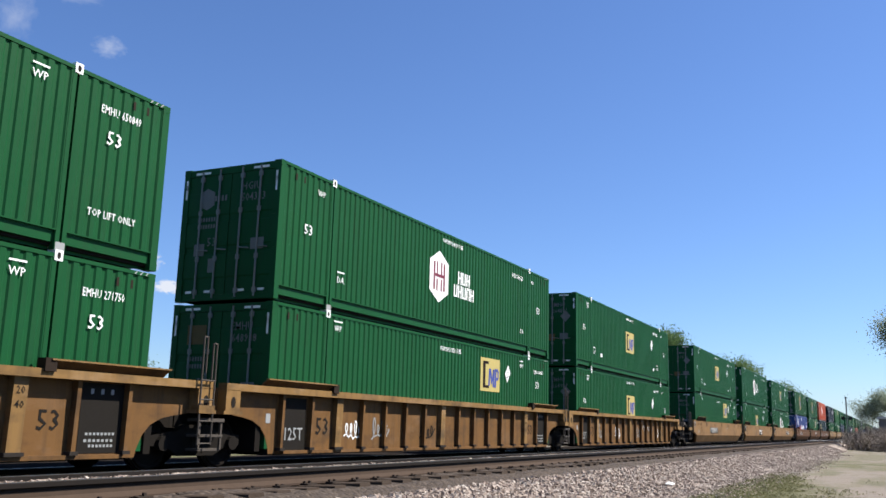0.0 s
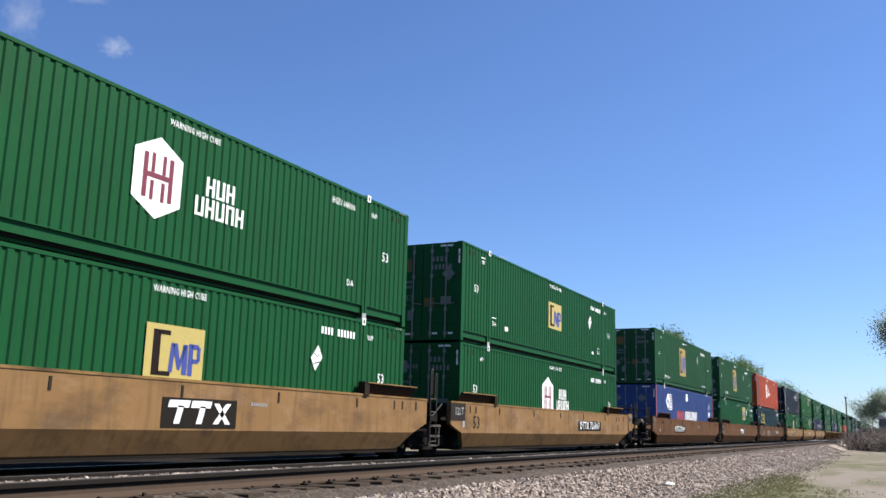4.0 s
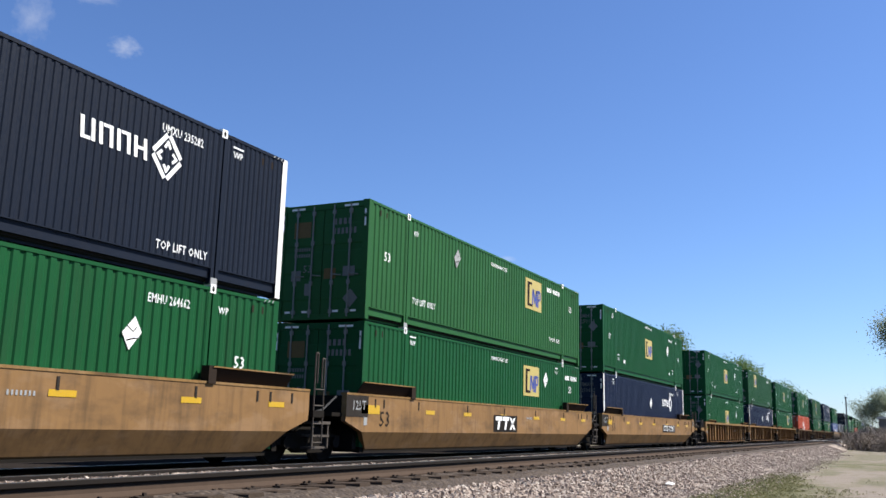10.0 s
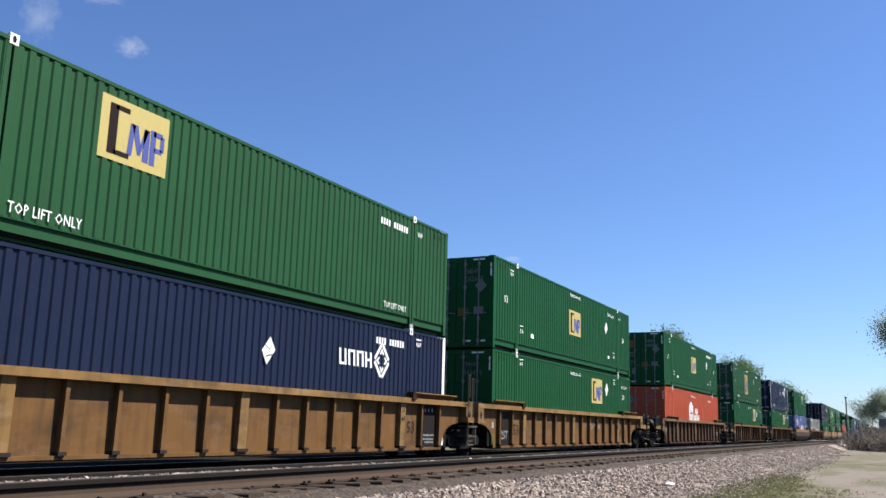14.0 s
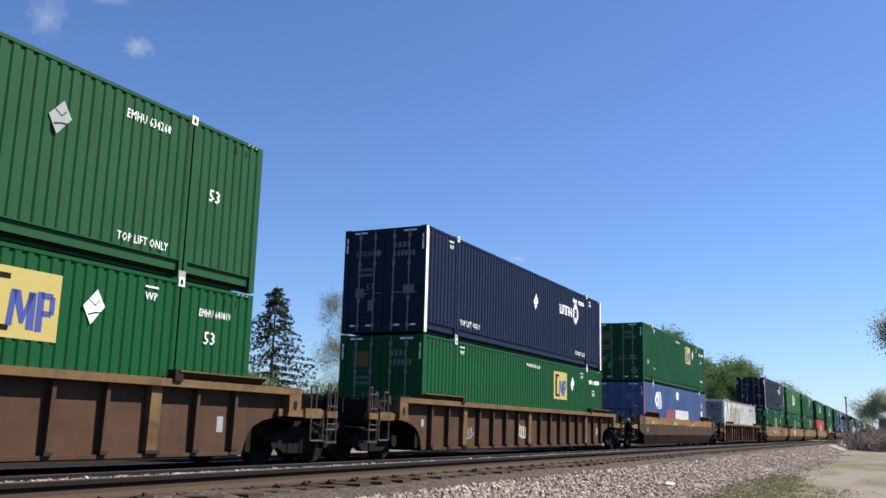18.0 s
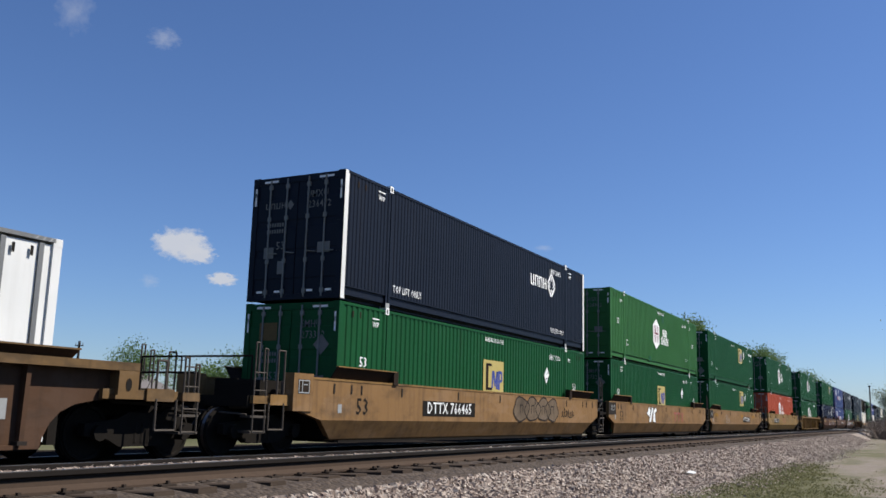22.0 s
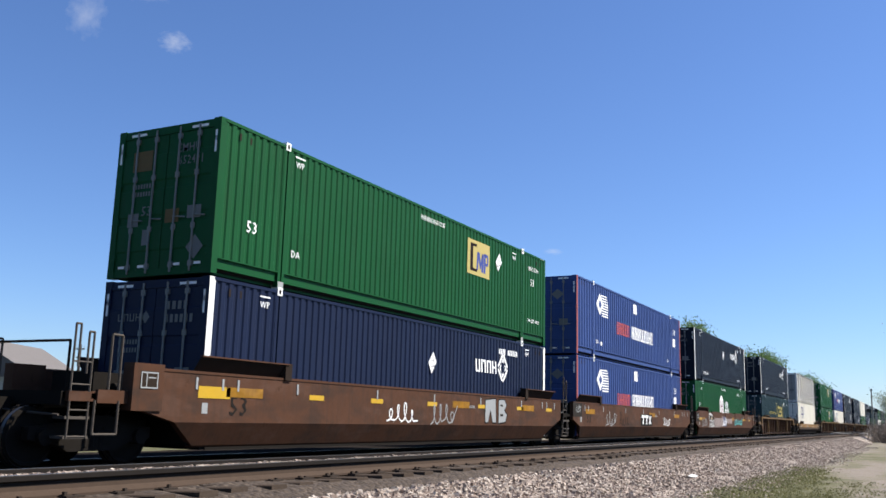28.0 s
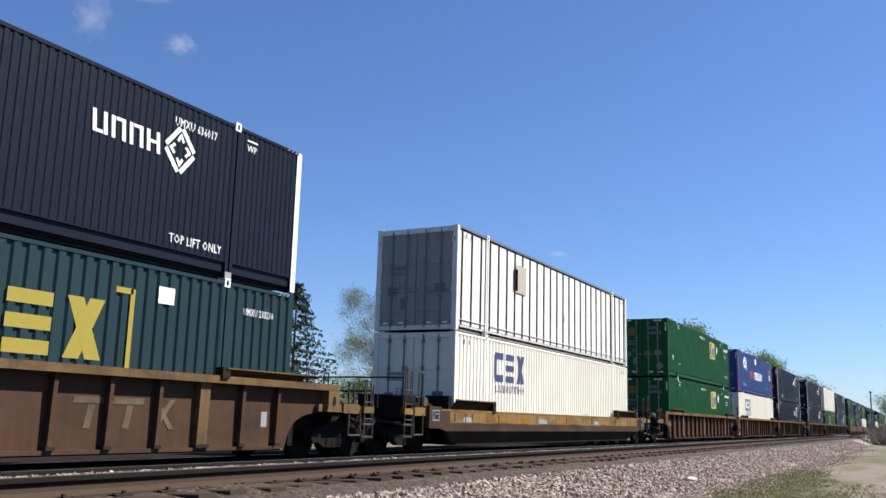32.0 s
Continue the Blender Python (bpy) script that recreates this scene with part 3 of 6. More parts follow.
def logo_hexagon(root, y, z, ink, words=5, low=0.0):
    hexa = [(y, z - 0.72), (y + 0.57, z - 0.42), (y + 0.57, z + 0.42), (y, z + 0.72), (y - 0.57, z + 0.42), (y - 0.57, z - 0.42)]
    part("logo_plate", Marks(LV).poly(hexa), INK_WHITE, root, "white hexagon logo")
    d = Marks(LV + 0.004)
    for sx in (-1, 1):
        d.rect(y + sx * 0.3, z, 0.1, 0.78).rect(y + sx * 0.13, z + 0.24, 0.08, 0.34).rect(y + sx * 0.13, z - 0.24, 0.08, 0.34)
    d.rect(y, z + 0.02, 0.5, 0.09)
    part("logo_emblem", d, ink, root, "upright bars of the logo", "stuff")
    w = Marks(LV).strokes(y + 1.6, z + 0.16, 0.84, 0.36, 3, ties=(0.0, -0.42, 0.0), bold=0.25).strokes(y + 1.62, z - 0.24, 1.4 if words < 6 else 1.75, 0.36, words, seed=4, bold=0.24)
    part("wordmark", w, INK_WHITE, root, "white block wordmark", "stuff")


def logo_diamond_ring(root, y, z):
    w = Marks(LV).strokes(y - 0.77, z - 0.02, 1.48, 0.36, 4, lean=-0.1, ties=(-0.42, 0.42, 0.42, 0.0), bold=0.2)
    c = (y + 0.4, z)
    for k in range(4):
        a, b = k * math.pi / 2, (k + 1) * math.pi / 2
        p, q = Vector((math.cos(a) * 0.36, math.sin(a) * 0.42)), Vector((math.cos(b) * 0.36, math.sin(b) * 0.42))
        w.ribbon([(c[0] + p.x * 0.86 + q.x * 0.14, c[1] + p.y * 0.86 + q.y * 0.14), (c[0] + p.x * 0.14 + q.x * 0.86, c[1] + p.y * 0.14 + q.y * 0.86)], 0.085)
        w.ribbon([(c[0] + p.x * 0.4 + q.x * 0.16, c[1] + p.y * 0.4 + q.y * 0.16), (c[0] + p.x * 0.62, c[1] + p.y * 0.62), (c[0] + p.x * 0.4 - q.x * 0.16, c[1] + p.y * 0.4 - q.y * 0.16)], 0.055)
    part("wordmark", w, INK_WHITE, root, "white block wordmark with an open diamond", "stuff")


def logo_arrow(root):
    w = Marks(LV)
    for i in range(9):
        w.rect(3.25 + 0.02 * i, 2.5 - 0.1 * i, 1.0 - 0.05 * abs(i - 4), 0.05)
    w.diamond(2.75, 2.12, 0.86, 0.86)
    part("striped_logo", w, INK_WHITE, root, "white diamond logo with speed stripes", "stuff")
    part("logo_ring", Marks(LV + 0.004).diamond(2.78, 2.12, 0.4, 0.4), BLUE, root)
    part("red_wordmark", Marks(LV).strokes(5.9, 1.42, 1.85, 0.52, 6, seed=8, bold=0.27), INK_RED, root, "red block wordmark", "stuff")
    part("white_wordmark", Marks(LV).strokes(8.9, 1.42, 3.5, 0.56, 10, seed=9, bold=0.26), INK_WHITE, root, "white block wordmark", "stuff")
    part("white_patch", Marks(LV).rect(7.75, 2.5, 0.5, 0.42), INK_WHITE, root, "square white patch")


def logo_blocks(root, y, z, w, h, ink):
    m = Marks(LV)
    s = w / 3
    a = y - s
    m.rect(a - 0.3 * s, z, 0.24 * s, h * 0.8).rect(a + 0.02 * s, z + 0.38 * h, 0.75 * s, 0.24 * h).rect(a + 0.02 * s, z - 0.38 * h, 0.75 * s, 0.24 * h)
    for dz in (-0.38, 0.0, 0.38):
        m.rect(y, z + dz * h, 0.78 * s, 0.22 * h)
    a = y + s
    m.rect(a, z, 0.3 * s, h, 0, 0.42 * s / h).rect(a, z, 0.3 * s, h, 0.001, -0.42 * s / h)
    part("wordmark", m, ink, root, "block wordmark", "stuff")


def placard(root, y, z, ink):
    """A diamond placard, hung a little askew, with dark printed lines."""
    pts = [(y - 0.03, z - 0.28), (y + 0.22, z + 0.02), (y + 0.05, z + 0.27), (y - 0.2, z - 0.01)]
    card = part("placard", Solid().prism([(LV + 0.004, a, b) for a, b in pts], (0.012, 0, 0)), ink, root, "diamond placard" if ink is INK_WHITE else "faded grey diamond placard")
    part("placard_line_set", Marks(LV + 0.0175).ribbon([(y - 0.09, z - 0.13), (y + 0.04, z - 0.09), (y + 0.15, z - 0.08)], 0.025).ribbon([(y - 0.1, z + 0.1), (y + 0.03, z + 0.02), (y + 0.1, z + 0.1)], 0.018), INK_BLACK, card, "dark printed lines", "stuff")


plain_faded = plain("faded_yellow_logo_paint", (0.29, 0.205, 0.05), 0.65, 0, 5, 0.2, 0)


def build_container(style):
    body, pitch, depth, posts, words = STYLES[style]
    root = thing("shipping_container", Matrix(), "", "container")
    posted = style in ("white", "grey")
    for sx in (1, -1):
        if posted:
            s = Solid()
            a, b = sx * (HALF - 0.035), sx * (HALF - 0.05)
            s.box(min(a, b), max(a, b), 0.1, LEN - 0.1, 0.16, 2.8)
            side = part("side_panel", s, body, root)
            n = 26
            for i in range(n):
                y = 0.34 + (LEN - 0.68) * i / (n - 1)
                a, b = sx * (HALF - 0.035), sx * (HALF - 0.004)
                # on the grey style thin dark posts draw gap and shadow lines in colour
                hw = 0.04 if style == "white" else 0.022
                part("panel_post", Solid().box(min(a, b), max(a, b), y - hw, y + hw, 0.16, 2.8), GALV if style == "white" else PANEL_BROWN, side)
        else:
            part("side_panel", corrugated(pitch, depth, HALF - 0.004, (0.3, 2.84), SPANS, sx), body, root, "ribbed side panel")
        inner, face, edge = sx * (HALF - 0.16), sx * (HALF - 0.048), sx * (HALF - 0.004)
        rail = Solid()
        for y0, y1 in SPANS:
            rail.box(*sorted((inner, face)), y0, y1, 0.105, 0.285)
            rail.box(*sorted((inner, edge)), y0, y1, 0.285, 0.305)
        rail.box(*sorted((inner, sx * (HALF - 0.15))), 0.12, LEN - 0.12, 0.0, 0.105)
        part("bottom_rail", rail, body, root, "set-back bottom rail")
        part("top_rail", Solid().box(*sorted((sx * (HALF - 0.1), sx * (HALF + 0.006))), 0.12, LEN - 0.12, 2.835, 2.896), body if not posted else GALV, root)
        for y in (0.0, LEN - 0.15):
            p = Solid().box(*sorted((sx * (HALF - 0.15), sx * HALF)), y, y + 0.15, 0.1, 2.8)
            for z in (0.0, 2.778):
                p.box(*sorted((sx * (HALF - 0.178), sx * (HALF + 0.002))), y - 0.002, y + 0.152, z, z + 0.12)
            post = part("corner_post", p, body, root)
            if posts != body and sx > 0:
                part("post_stripe", Marks(HALF + 0.0035).rect(y + 0.075, 1.448, 0.15, 2.89), posts, post, "contrasting paint on the corner post")
        for y in (1.98, 14.17):
            h = HALF + 0.001
            outline = [(h - 0.12, -0.1), (h, -0.1), (h, -0.022), (h - 0.07, -0.022), (h - 0.07, 0.022), (h, 0.022), (h, 0.1), (h - 0.12, 0.1)]
            p = Solid().prism([(sx * a, y + b, 0.0) for a, b in outline][::sx], (0, 0, 2.86))
            post = part("lift_post", p, body, root)
            if sx > 0:
                part("lift_casting", Solid().box(HALF - 0.16, HALF + 0.012, y - 0.075, y + 0.075, 2.79, HIGH + 0.057), INK_WHITE, post, "white lifting casting with a dark slot")
    holes, low_cast = Marks(HALF + 0.0135), Solid()
    for y in (1.98, 14.17):
        holes.poly([(y + 0.034 * math.cos(q), 2.868 + 0.055 * math.sin(q)) for q in np.linspace(0, 5.76, 12)])
        low_cast.box(HALF - 0.16, HALF + 0.003, y - 0.085, y + 0.085, 0.0, 0.115)
    part("casting_slot_set", holes, INK_BLACK, root, "dark slots in the lifting castings", "stuff")
    part("lower_casting_set", low_cast, INK_PALE, root, "worn lower castings", "stuff")
    part("roof", Solid().box(-HALF + 0.1, HALF - 0.1, 0.12, LEN - 0.12, 2.84, 2.87), GREY_SHEET if posted else body, root)
    part("floor", Solid().box(-HALF + 0.1, HALF - 0.1, 0.12, LEN - 0.12, 0.05, 0.16), STEEL_DARK, root)
    part("end_wall", Solid().box(-HALF + 0.14, HALF - 0.14, LEN - 0.08, LEN - 0.03, 0.12, 2.8), body, root)
    part("door_header", Solid().box(-HALF + 0.15, HALF - 0.15, 0.01, 0.14, 2.73, 2.88), body, root)
    part("door_sill", Solid().box(-HALF + 0.15, HALF - 0.15, 0.01, 0.14, 0.01, 0.13), body, root)
    for sx in (-1, 1):
        lo, hi = sorted((sx * 0.012, sx * (HALF - 0.155)))
        fold = [(0.075, 0.135), (0.03, 0.135)]
        for z in (0.75, 1.42, 2.1):
            fold += [(0.03, z - 0.27), (0.018, z - 0.24), (0.018, z + 0.24), (0.03, z + 0.27)]
        fold += [(0.03, 2.725), (0.075, 2.725)]
        d = Solid().prism([(lo, y, z) for y, z in fold], (hi - lo, 0, 0))
        door = part("door", d, DOOR_DIRTY_SHADED if posted else body, root, "dirty aluminium door, shade put into its paint" if posted else "")
        for x in (0.3, 0.78):
            r = Solid().rod((sx * x, 0.0, 0.06), (sx * x, 0.0, 2.83), 0.021, n=8)
            for z in (0.2, 0.9, 1.9, 2.65):
                r.box(sx * x - 0.045, sx * x + 0.045, -0.012, 0.03, z - 0.05, z + 0.05)
            r.rod((sx * x, -0.01, 1.1), (sx * x + 0.28, -0.01, 1.07), 0.014, n=6)
            part("lock_rod", r, ROD, door, "grey locking rod with a handle")
        h = Solid()
        for z in (0.4, 1.1, 1.8, 2.5):
            h.box(*sorted((sx * (HALF - 0.17), sx * (HALF - 0.02))), -0.006, 0.03, z - 0.05, z + 0.05)
        part("hinge_set", h, body, door, kind="stuff")
    stripes = Marks(HALF + 0.0075)
    for k in range(3):
        stripes.rect(LEN - 0.2 - 0.12 * k, 2.866, 0.03, 0.05, 0, 0.9)
    part("corner_stripe_set", stripes, INK_PALE, root, "white slanted reflective stripes on the top rail", "stuff")
    tie = Marks(LV + 0.001)
    for y in (0.55, 0.85, LEN - 0.5, LEN - 0.8):
        tie.rect(y, 2.66, 0.05, 0.14)
    part("lashing_slot_set", tie, INK_BLACK if posted else TARP_BROWN, root, "small dark lashing slots", "stuff")
    # small stock markings
    t = Marks(LV + 0.003)
    e = Marks(DOOR_Y - 0.01, "end")
    if style == "gold_a":
        t.text("53", 1.03, 1.61, 0.32).text("WP", 1.5, 2.5, 0.18).rect(1.5, 2.64, 0.3, 0.03).text("DA", 2.4, 0.72, 0.2).rect(2.4, 0.9, 0.3, 0.03)
        t.rect(3.4, 0.66, 0.26, 0.14).text("WARNING HIGH CUBE", 8.1, 2.68, 0.17, 0.72)
        t.text("DA", 13.5, 0.72, 0.2).rect(13.5, 0.9, 0.3, 0.03).rect(12.7, 0.66, 0.22, 0.12).text("WP", 14.5, 2.5, 0.18).text("53", 15.05, 1.58, 0.32)
        logo_square(root, 8.08, 1.62, 1.42, 0.96)
        placard(root, 12.3, 1.88, INK_WHITE)
    elif style == "gold_b":
        t.text("53", 1.03, 1.0, 0.32).text("WP", 2.4, 2.58, 0.18).rect(2.4, 2.74, 0.34, 0.03).text("WARNING HIGH CUBE", 8.15, 2.6, 0.17, 0.72)
        t.text("DA", 2.4, 0.72, 0.2).text("WP", 13.5, 2.52, 0.18).rect(13.5, 2.68, 0.3, 0.03).text("53", 15.0, 1.95, 0.32).text("TOP LIFT ONLY", 15.1, 0.7, 0.17, 0.8)
        logo_square(root, 10.95, 2.08, 1.46, 1.0)
        placard(root, 12.3, 2.2, INK_WHITE)
    elif style == "gold_c":
        t.text("53", 0.95, 1.61, 0.32).text("WP", 1.48, 2.5, 0.18).text("TOP LIFT ONLY", 2.75, 0.47, 0.23, 0.78).text("TOP LIFT ONLY", 13.2, 0.45, 0.2, 0.78)
        t.text("WARNING HIGH CUBE", 7.4, 2.66, 0.17, 0.72).text("53", 14.85, 1.6, 0.32)
        logo_square(root, 6.86, 1.56, 1.66, 1.6, True)
        placard(root, 11.3, 2.0, INK_PALE)
    elif style == "gold_d":
        t.text("53", 0.95, 1.61, 0.32).text("WP", 2.4, 2.5, 0.18).text("TOP LIFT ONLY", 2.95, 0.72, 0.23, 0.78).text("TOP LIFT ONLY", 13.25, 0.72, 0.2, 0.78)
        t.text("WARNING HIGH CUBE", 8.0, 2.56, 0.17, 0.72).text("53", 15.05, 2.05, 0.32).text("WP", 13.6, 2.5, 0.18)
        logo_square(root, 11.1, 2.1, 1.55, 1.05)
        placard(root, 4.9, 2.3, INK_PALE)
    elif style == "gold_e":
        t.text("WP", 1.55, 2.5, 0.18).text("TOP LIFT ONLY", 2.85, 0.45, 0.23, 0.78).text("TOP LIFT ONLY", 13.3, 0.45, 0.2, 0.78).text("WP", 14.5, 2.5, 0.18)
        logo_square(root, 4.4, 2.15, 1.5, 1.05)
    elif style in ("hexa", "hexa_light"):
        t.text("53", 1.07, 1.6, 0.32).text("WP", 1.5, 2.5, 0.18).text("DA", 2.4, 0.72, 0.2).rect(2.4, 0.9, 0.3, 0.03).text("WARNING HIGH CUBE", 8.15, 2.66, 0.17, 0.72)
        t.text("DA", 13.5, 0.72, 0.2).text("53", 15.05, 1.58, 0.32).text("WP", 14.45, 2.5, 0.18)
        logo_hexagon(root, 7.32, 1.6, INK_MAROON)
        if style == "hexa_light":
            part("darker_repair", Marks(LV).rect(8.6, 2.5, 0.3, 0.5).rect(6.1, 0.35, 0.5, 0.22), GREEN, root, "darker green repair patches", "stuff")
    elif style in ("hexa_red", "hexa_patched"):
        t.text("53", 14.95, 0.98, 0.32).text("WARNING HIGH CUBE", 7.6, 2.62, 0.17, 0.72)
        logo_hexagon(root, 6.95, 1.6, BROWN if style == "hexa_red" else RED, 6)
        if style == "hexa_patched":
            part("repaired_panel", Marks(LV + 0.001).rect(1.22, 1.57, 1.3, 2.5), paint("brown_primer_patch", (0.0996, 0.0311, 0.0249), 0.3, 0.1), root, "brown primer-coloured repaired panel")
    elif "ring" in style:
        t.text("WP", 1.55, 2.55, 0.18).rect(1.55, 2.71, 0.3, 0.03).text("TOP LIFT ONLY", 2.9, 0.48, 0.24, 0.8).text("TOP LIFT ONLY", 13.3, 0.47, 0.22, 0.8).text("WP", 14.6, 2.55, 0.18).rect(14.6, 2.7, 0.3, 0.03)
        logo_diamond_ring(root, 12.35, 2.02)
        if style != "ring":
            placard(root, 8.3, 1.9, INK_WHITE)
    elif "arrow" in style:
        t.text("53", 14.85, 2.1, 0.42).rect(14.8, 1.6, 0.5, 0.4).text("DA", 2.4, 0.62, 0.2).rect(2.9, 0.58, 0.2, 0.14).text("DA", 13.5, 0.62, 0.2)
        part("height_figure", Marks(LV + 0.006).text("110", 14.8, 1.6, 0.3, 0.8), INK_BLUE, root, "blue height figure on a white panel")
        logo_arrow(root)
    elif style == "block":
        t.text("53", 0.8, 1.95, 0.32).rect(14.62, 2.45, 0.66, 0.27).text("TAR WEIGHT", 15.1, 2.16, 0.16, 0.85).text("(KG) 4630", 15.1, 1.95, 0.16, 0.85)
        logo_blocks(root, 3.6, 1.88, 2.45, 0.96, INK_LEMON)
    elif style == "block_bracket":
        t.rect(12.72, 2.44, 0.36, 0.28)
        logo_blocks(root, 10.15, 1.74, 2.9, 0.92, INK_LEMON)
        b = Marks(LV).strokes(5.8, 1.6, 3.7, 0.22, 16, lean=0.25, seed=5)
        b.rect(8.03, 1.75, 0.09, 1.4).rect(8.2, 2.41, 0.35, 0.09).rect(12.0, 1.75, 0.09, 1.4).rect(11.83, 2.41, 0.35, 0.09)
        part("bracket_set", b, INK_LEMON, root, "yellow brackets and a slogan line", "stuff")
    elif style == "block_white":
        logo_blocks(root, 3.7, 2.1, 2.45, 0.86, INK_NAVY)
        part("slogan_block", Marks(LV).strokes(3.75, 1.47, 2.2, 0.22, 9, seed=2), INK_NAVY, root, "", "stuff")
    elif style == "grey":
        part("wood_patch", Marks(LV).rect(4.5, 2.0, 0.85, 0.9), STAIN, root, "tan patch on the side")
        part("dark_mark_set", Marks(LV).rect(4.1, 1.95, 0.3, 0.7).text("53", 8.4, 1.2, 0.3), INK_BLACK, root, "", "stuff")
    elif style == "white":
        for i in range(8):
            y = 2.83 + 0.619 * i
            part("stained_panel", Marks(HALF - 0.031).rect(y, 1.28 + 0.025 * (i % 3), 0.56, 2.2), STAIN, root, "yellow-brown stained panel")
        part("dark_mark_set", Marks(LV).rect(8.9, 2.35, 0.3, 0.3).bars(13.2, 2.4, 1.1, 0.16, 7), INK_BLACK, root, "", "stuff")
    # doors: reflective corners and placards
    for sx in (-1, 1):
        e.rect(sx * 0.78, 2.79, 0.4, 0.05, 0.0).rect(sx * 1.2, 2.45, 0.05, 0.42, 0.014).rect(sx * 0.45, 0.2, 0.16, 0.05).rect(sx * 0.95, 0.2, 0.16, 0.05)
    p = Marks(DOOR_Y - 0.01, "end")
    p.rect(-0.75, 1.1, 0.28, 0.26).rect(-0.4, 0.75, 0.16, 0.3).bars(-0.6, 1.75, 0.5, 0.09, 7).bars(-0.6, 1.6, 0.5, 0.09, 7)
    if "gold" in style:
        part("door_logo", Marks(DOOR_Y - 0.01, "end").rect(-0.62, 2.25, 0.5, 0.4), LOGO_SHADED, root, "yellow logo on the door, darkened as shade")
        p.diamond(0.85, 1.95 if style == "gold_a" else 0.5, 0.42, 0.46)
    elif "hexa" in style:
        y, z = -0.62, 2.2
        p.poly([(y + a * 0.2, z + b * 0.24) for a, b in ((0, -1), (1, -0.6), (1, 0.6), (0, 1), (-1, 0.6), (-1, -0.6))]).bars(-0.25, 2.2, 0.36, 0.12, 4)
    elif "ring" in style:
        p.strokes(-0.62, 2.2, 0.6, 0.14, 4).diamond(-0.2, 2.2, 0.2, 0.24)
    elif "arrow" in style:
        p.diamond(-0.75, 2.2, 0.5, 0.4).diamond(0.55, 2.2, 0.5, 0.4)
    if "gold" in style:
        part("door_label", Marks(DOOR_Y - 0.011, "end").rect(0.24, 1.12, 0.34, 0.26), LOGO_SHADED, root, "yellow label on the door, darkened as shade")
    p.rect(0.78, 1.16, 0.34, 0.24).text("53", -0.42, 1.25, 0.26)
    part("door_placard_set", p, INK_DIM, root, "grey placards and markings on the doors", "stuff")
    part("door_reflector_set", e, INK_WHITE, root, "white reflective strips", "stuff")
    if t.v:
        part("side_lettering", t, INK_WHITE, root, "white stencilled lettering", "stuff")
    return root


# ---- well wagons ----
def build_truck(root, y):
    """A two-axle bogie under the wagon at y."""
    truck = part("truck", Solid().box(-0.85, 0.85, y - 0.28, y + 0.28, 0.42, 0.72), STEEL_DARK, root, "grimy two-axle bogie")
    for sx in (-1, 1):
        s = Solid()
        x0, x1 = sorted((sx * 0.93, sx * 1.08))
        prof = [(-1.15, 0.42), (-0.7, 0.36), (-0.45, 0.24), (0.45, 0.24), (0.7, 0.36), (1.15, 0.42), (1.15, 0.6), (0.55, 0.66), (0.3, 0.78), (-0.3, 0.78), (-0.55, 0.66), (-1.15, 0.6)]
        s.prism([(x0, y + a, z) for a, z in prof], (x1 - x0, 0, 0))
        for a in (-0.9, 0.9):
            s.rod((sx * 0.95, y + a, 0.46), (sx * 1.16, y + a, 0.46), 0.13, n=10)
        for a in (-0.14, 0, 0.14):
            s.rod((sx * 1.04, y + a, 0.3), (sx * 1.04, y + a, 0.6), 0.055, n=8)
        part("side_frame", s, STEEL_DARK, truck)
    for a in (-0.9, 0.9):
        part("axle", Solid().rod((-0.9, y + a, 0.45), (0.9, y + a, 0.45), 0.08, n=8), STEEL_DARK, truck)
        for sx in (-1, 1):
            w = Solid().rod((sx * 0.69, y + a, 0.45), (sx * 0.80, y + a, 0.45), 0.45, n=28)
            w.rod((sx * 0.665, y + a, 0.45), (sx * 0.69, y + a, 0.45), 0.48, n=28)
            w.ring((sx * 0.80, y + a, 0.45), (1, 0, 0), 0.40, 0.035, 28, 6)
            part("wheel", w, STEEL_DARK, truck, "grimy steel wheel")
            if sx > 0:
                part("tread", Solid().rod((sx * 0.72, y + a, 0.45), (sx * 0.79, y + a, 0.45), 0.453, n=28, caps=False), STEEL_WORN, truck, "polished wheel tread")


def build_ladder(root, x, y, tint, top=2.16):
    stiles = Solid()
    for a, b, t in ((-0.17, -0.08, top), (0.17, 0.08, top - 0.1)):
        stiles.path([(x, y + a, 0.45), (x, y + a, t), (x, y + b, t), (x, y + b, t - 0.62)], 0.017)
    rungs = (0.47, 0.85, 1.22, 1.55)
    if x < 0:
        for z in rungs:
            stiles.rod((x, y - 0.17, z), (x, y + 0.17, z), 0.014, n=6)
    lad = part("ladder", stiles, LADDER, root, "dark steel corner ladder")
    if x > 0:
        for z in rungs:
            part("rung", Solid().rod((x, y - 0.17, z), (x, y + 0.17, z), 0.014, n=6), LADDER, lad)
    part("step_plate", Solid().box(x - 0.16, x + 0.02, y - 0.2, y + 0.2, 0.98, 1.12), tint, lad)


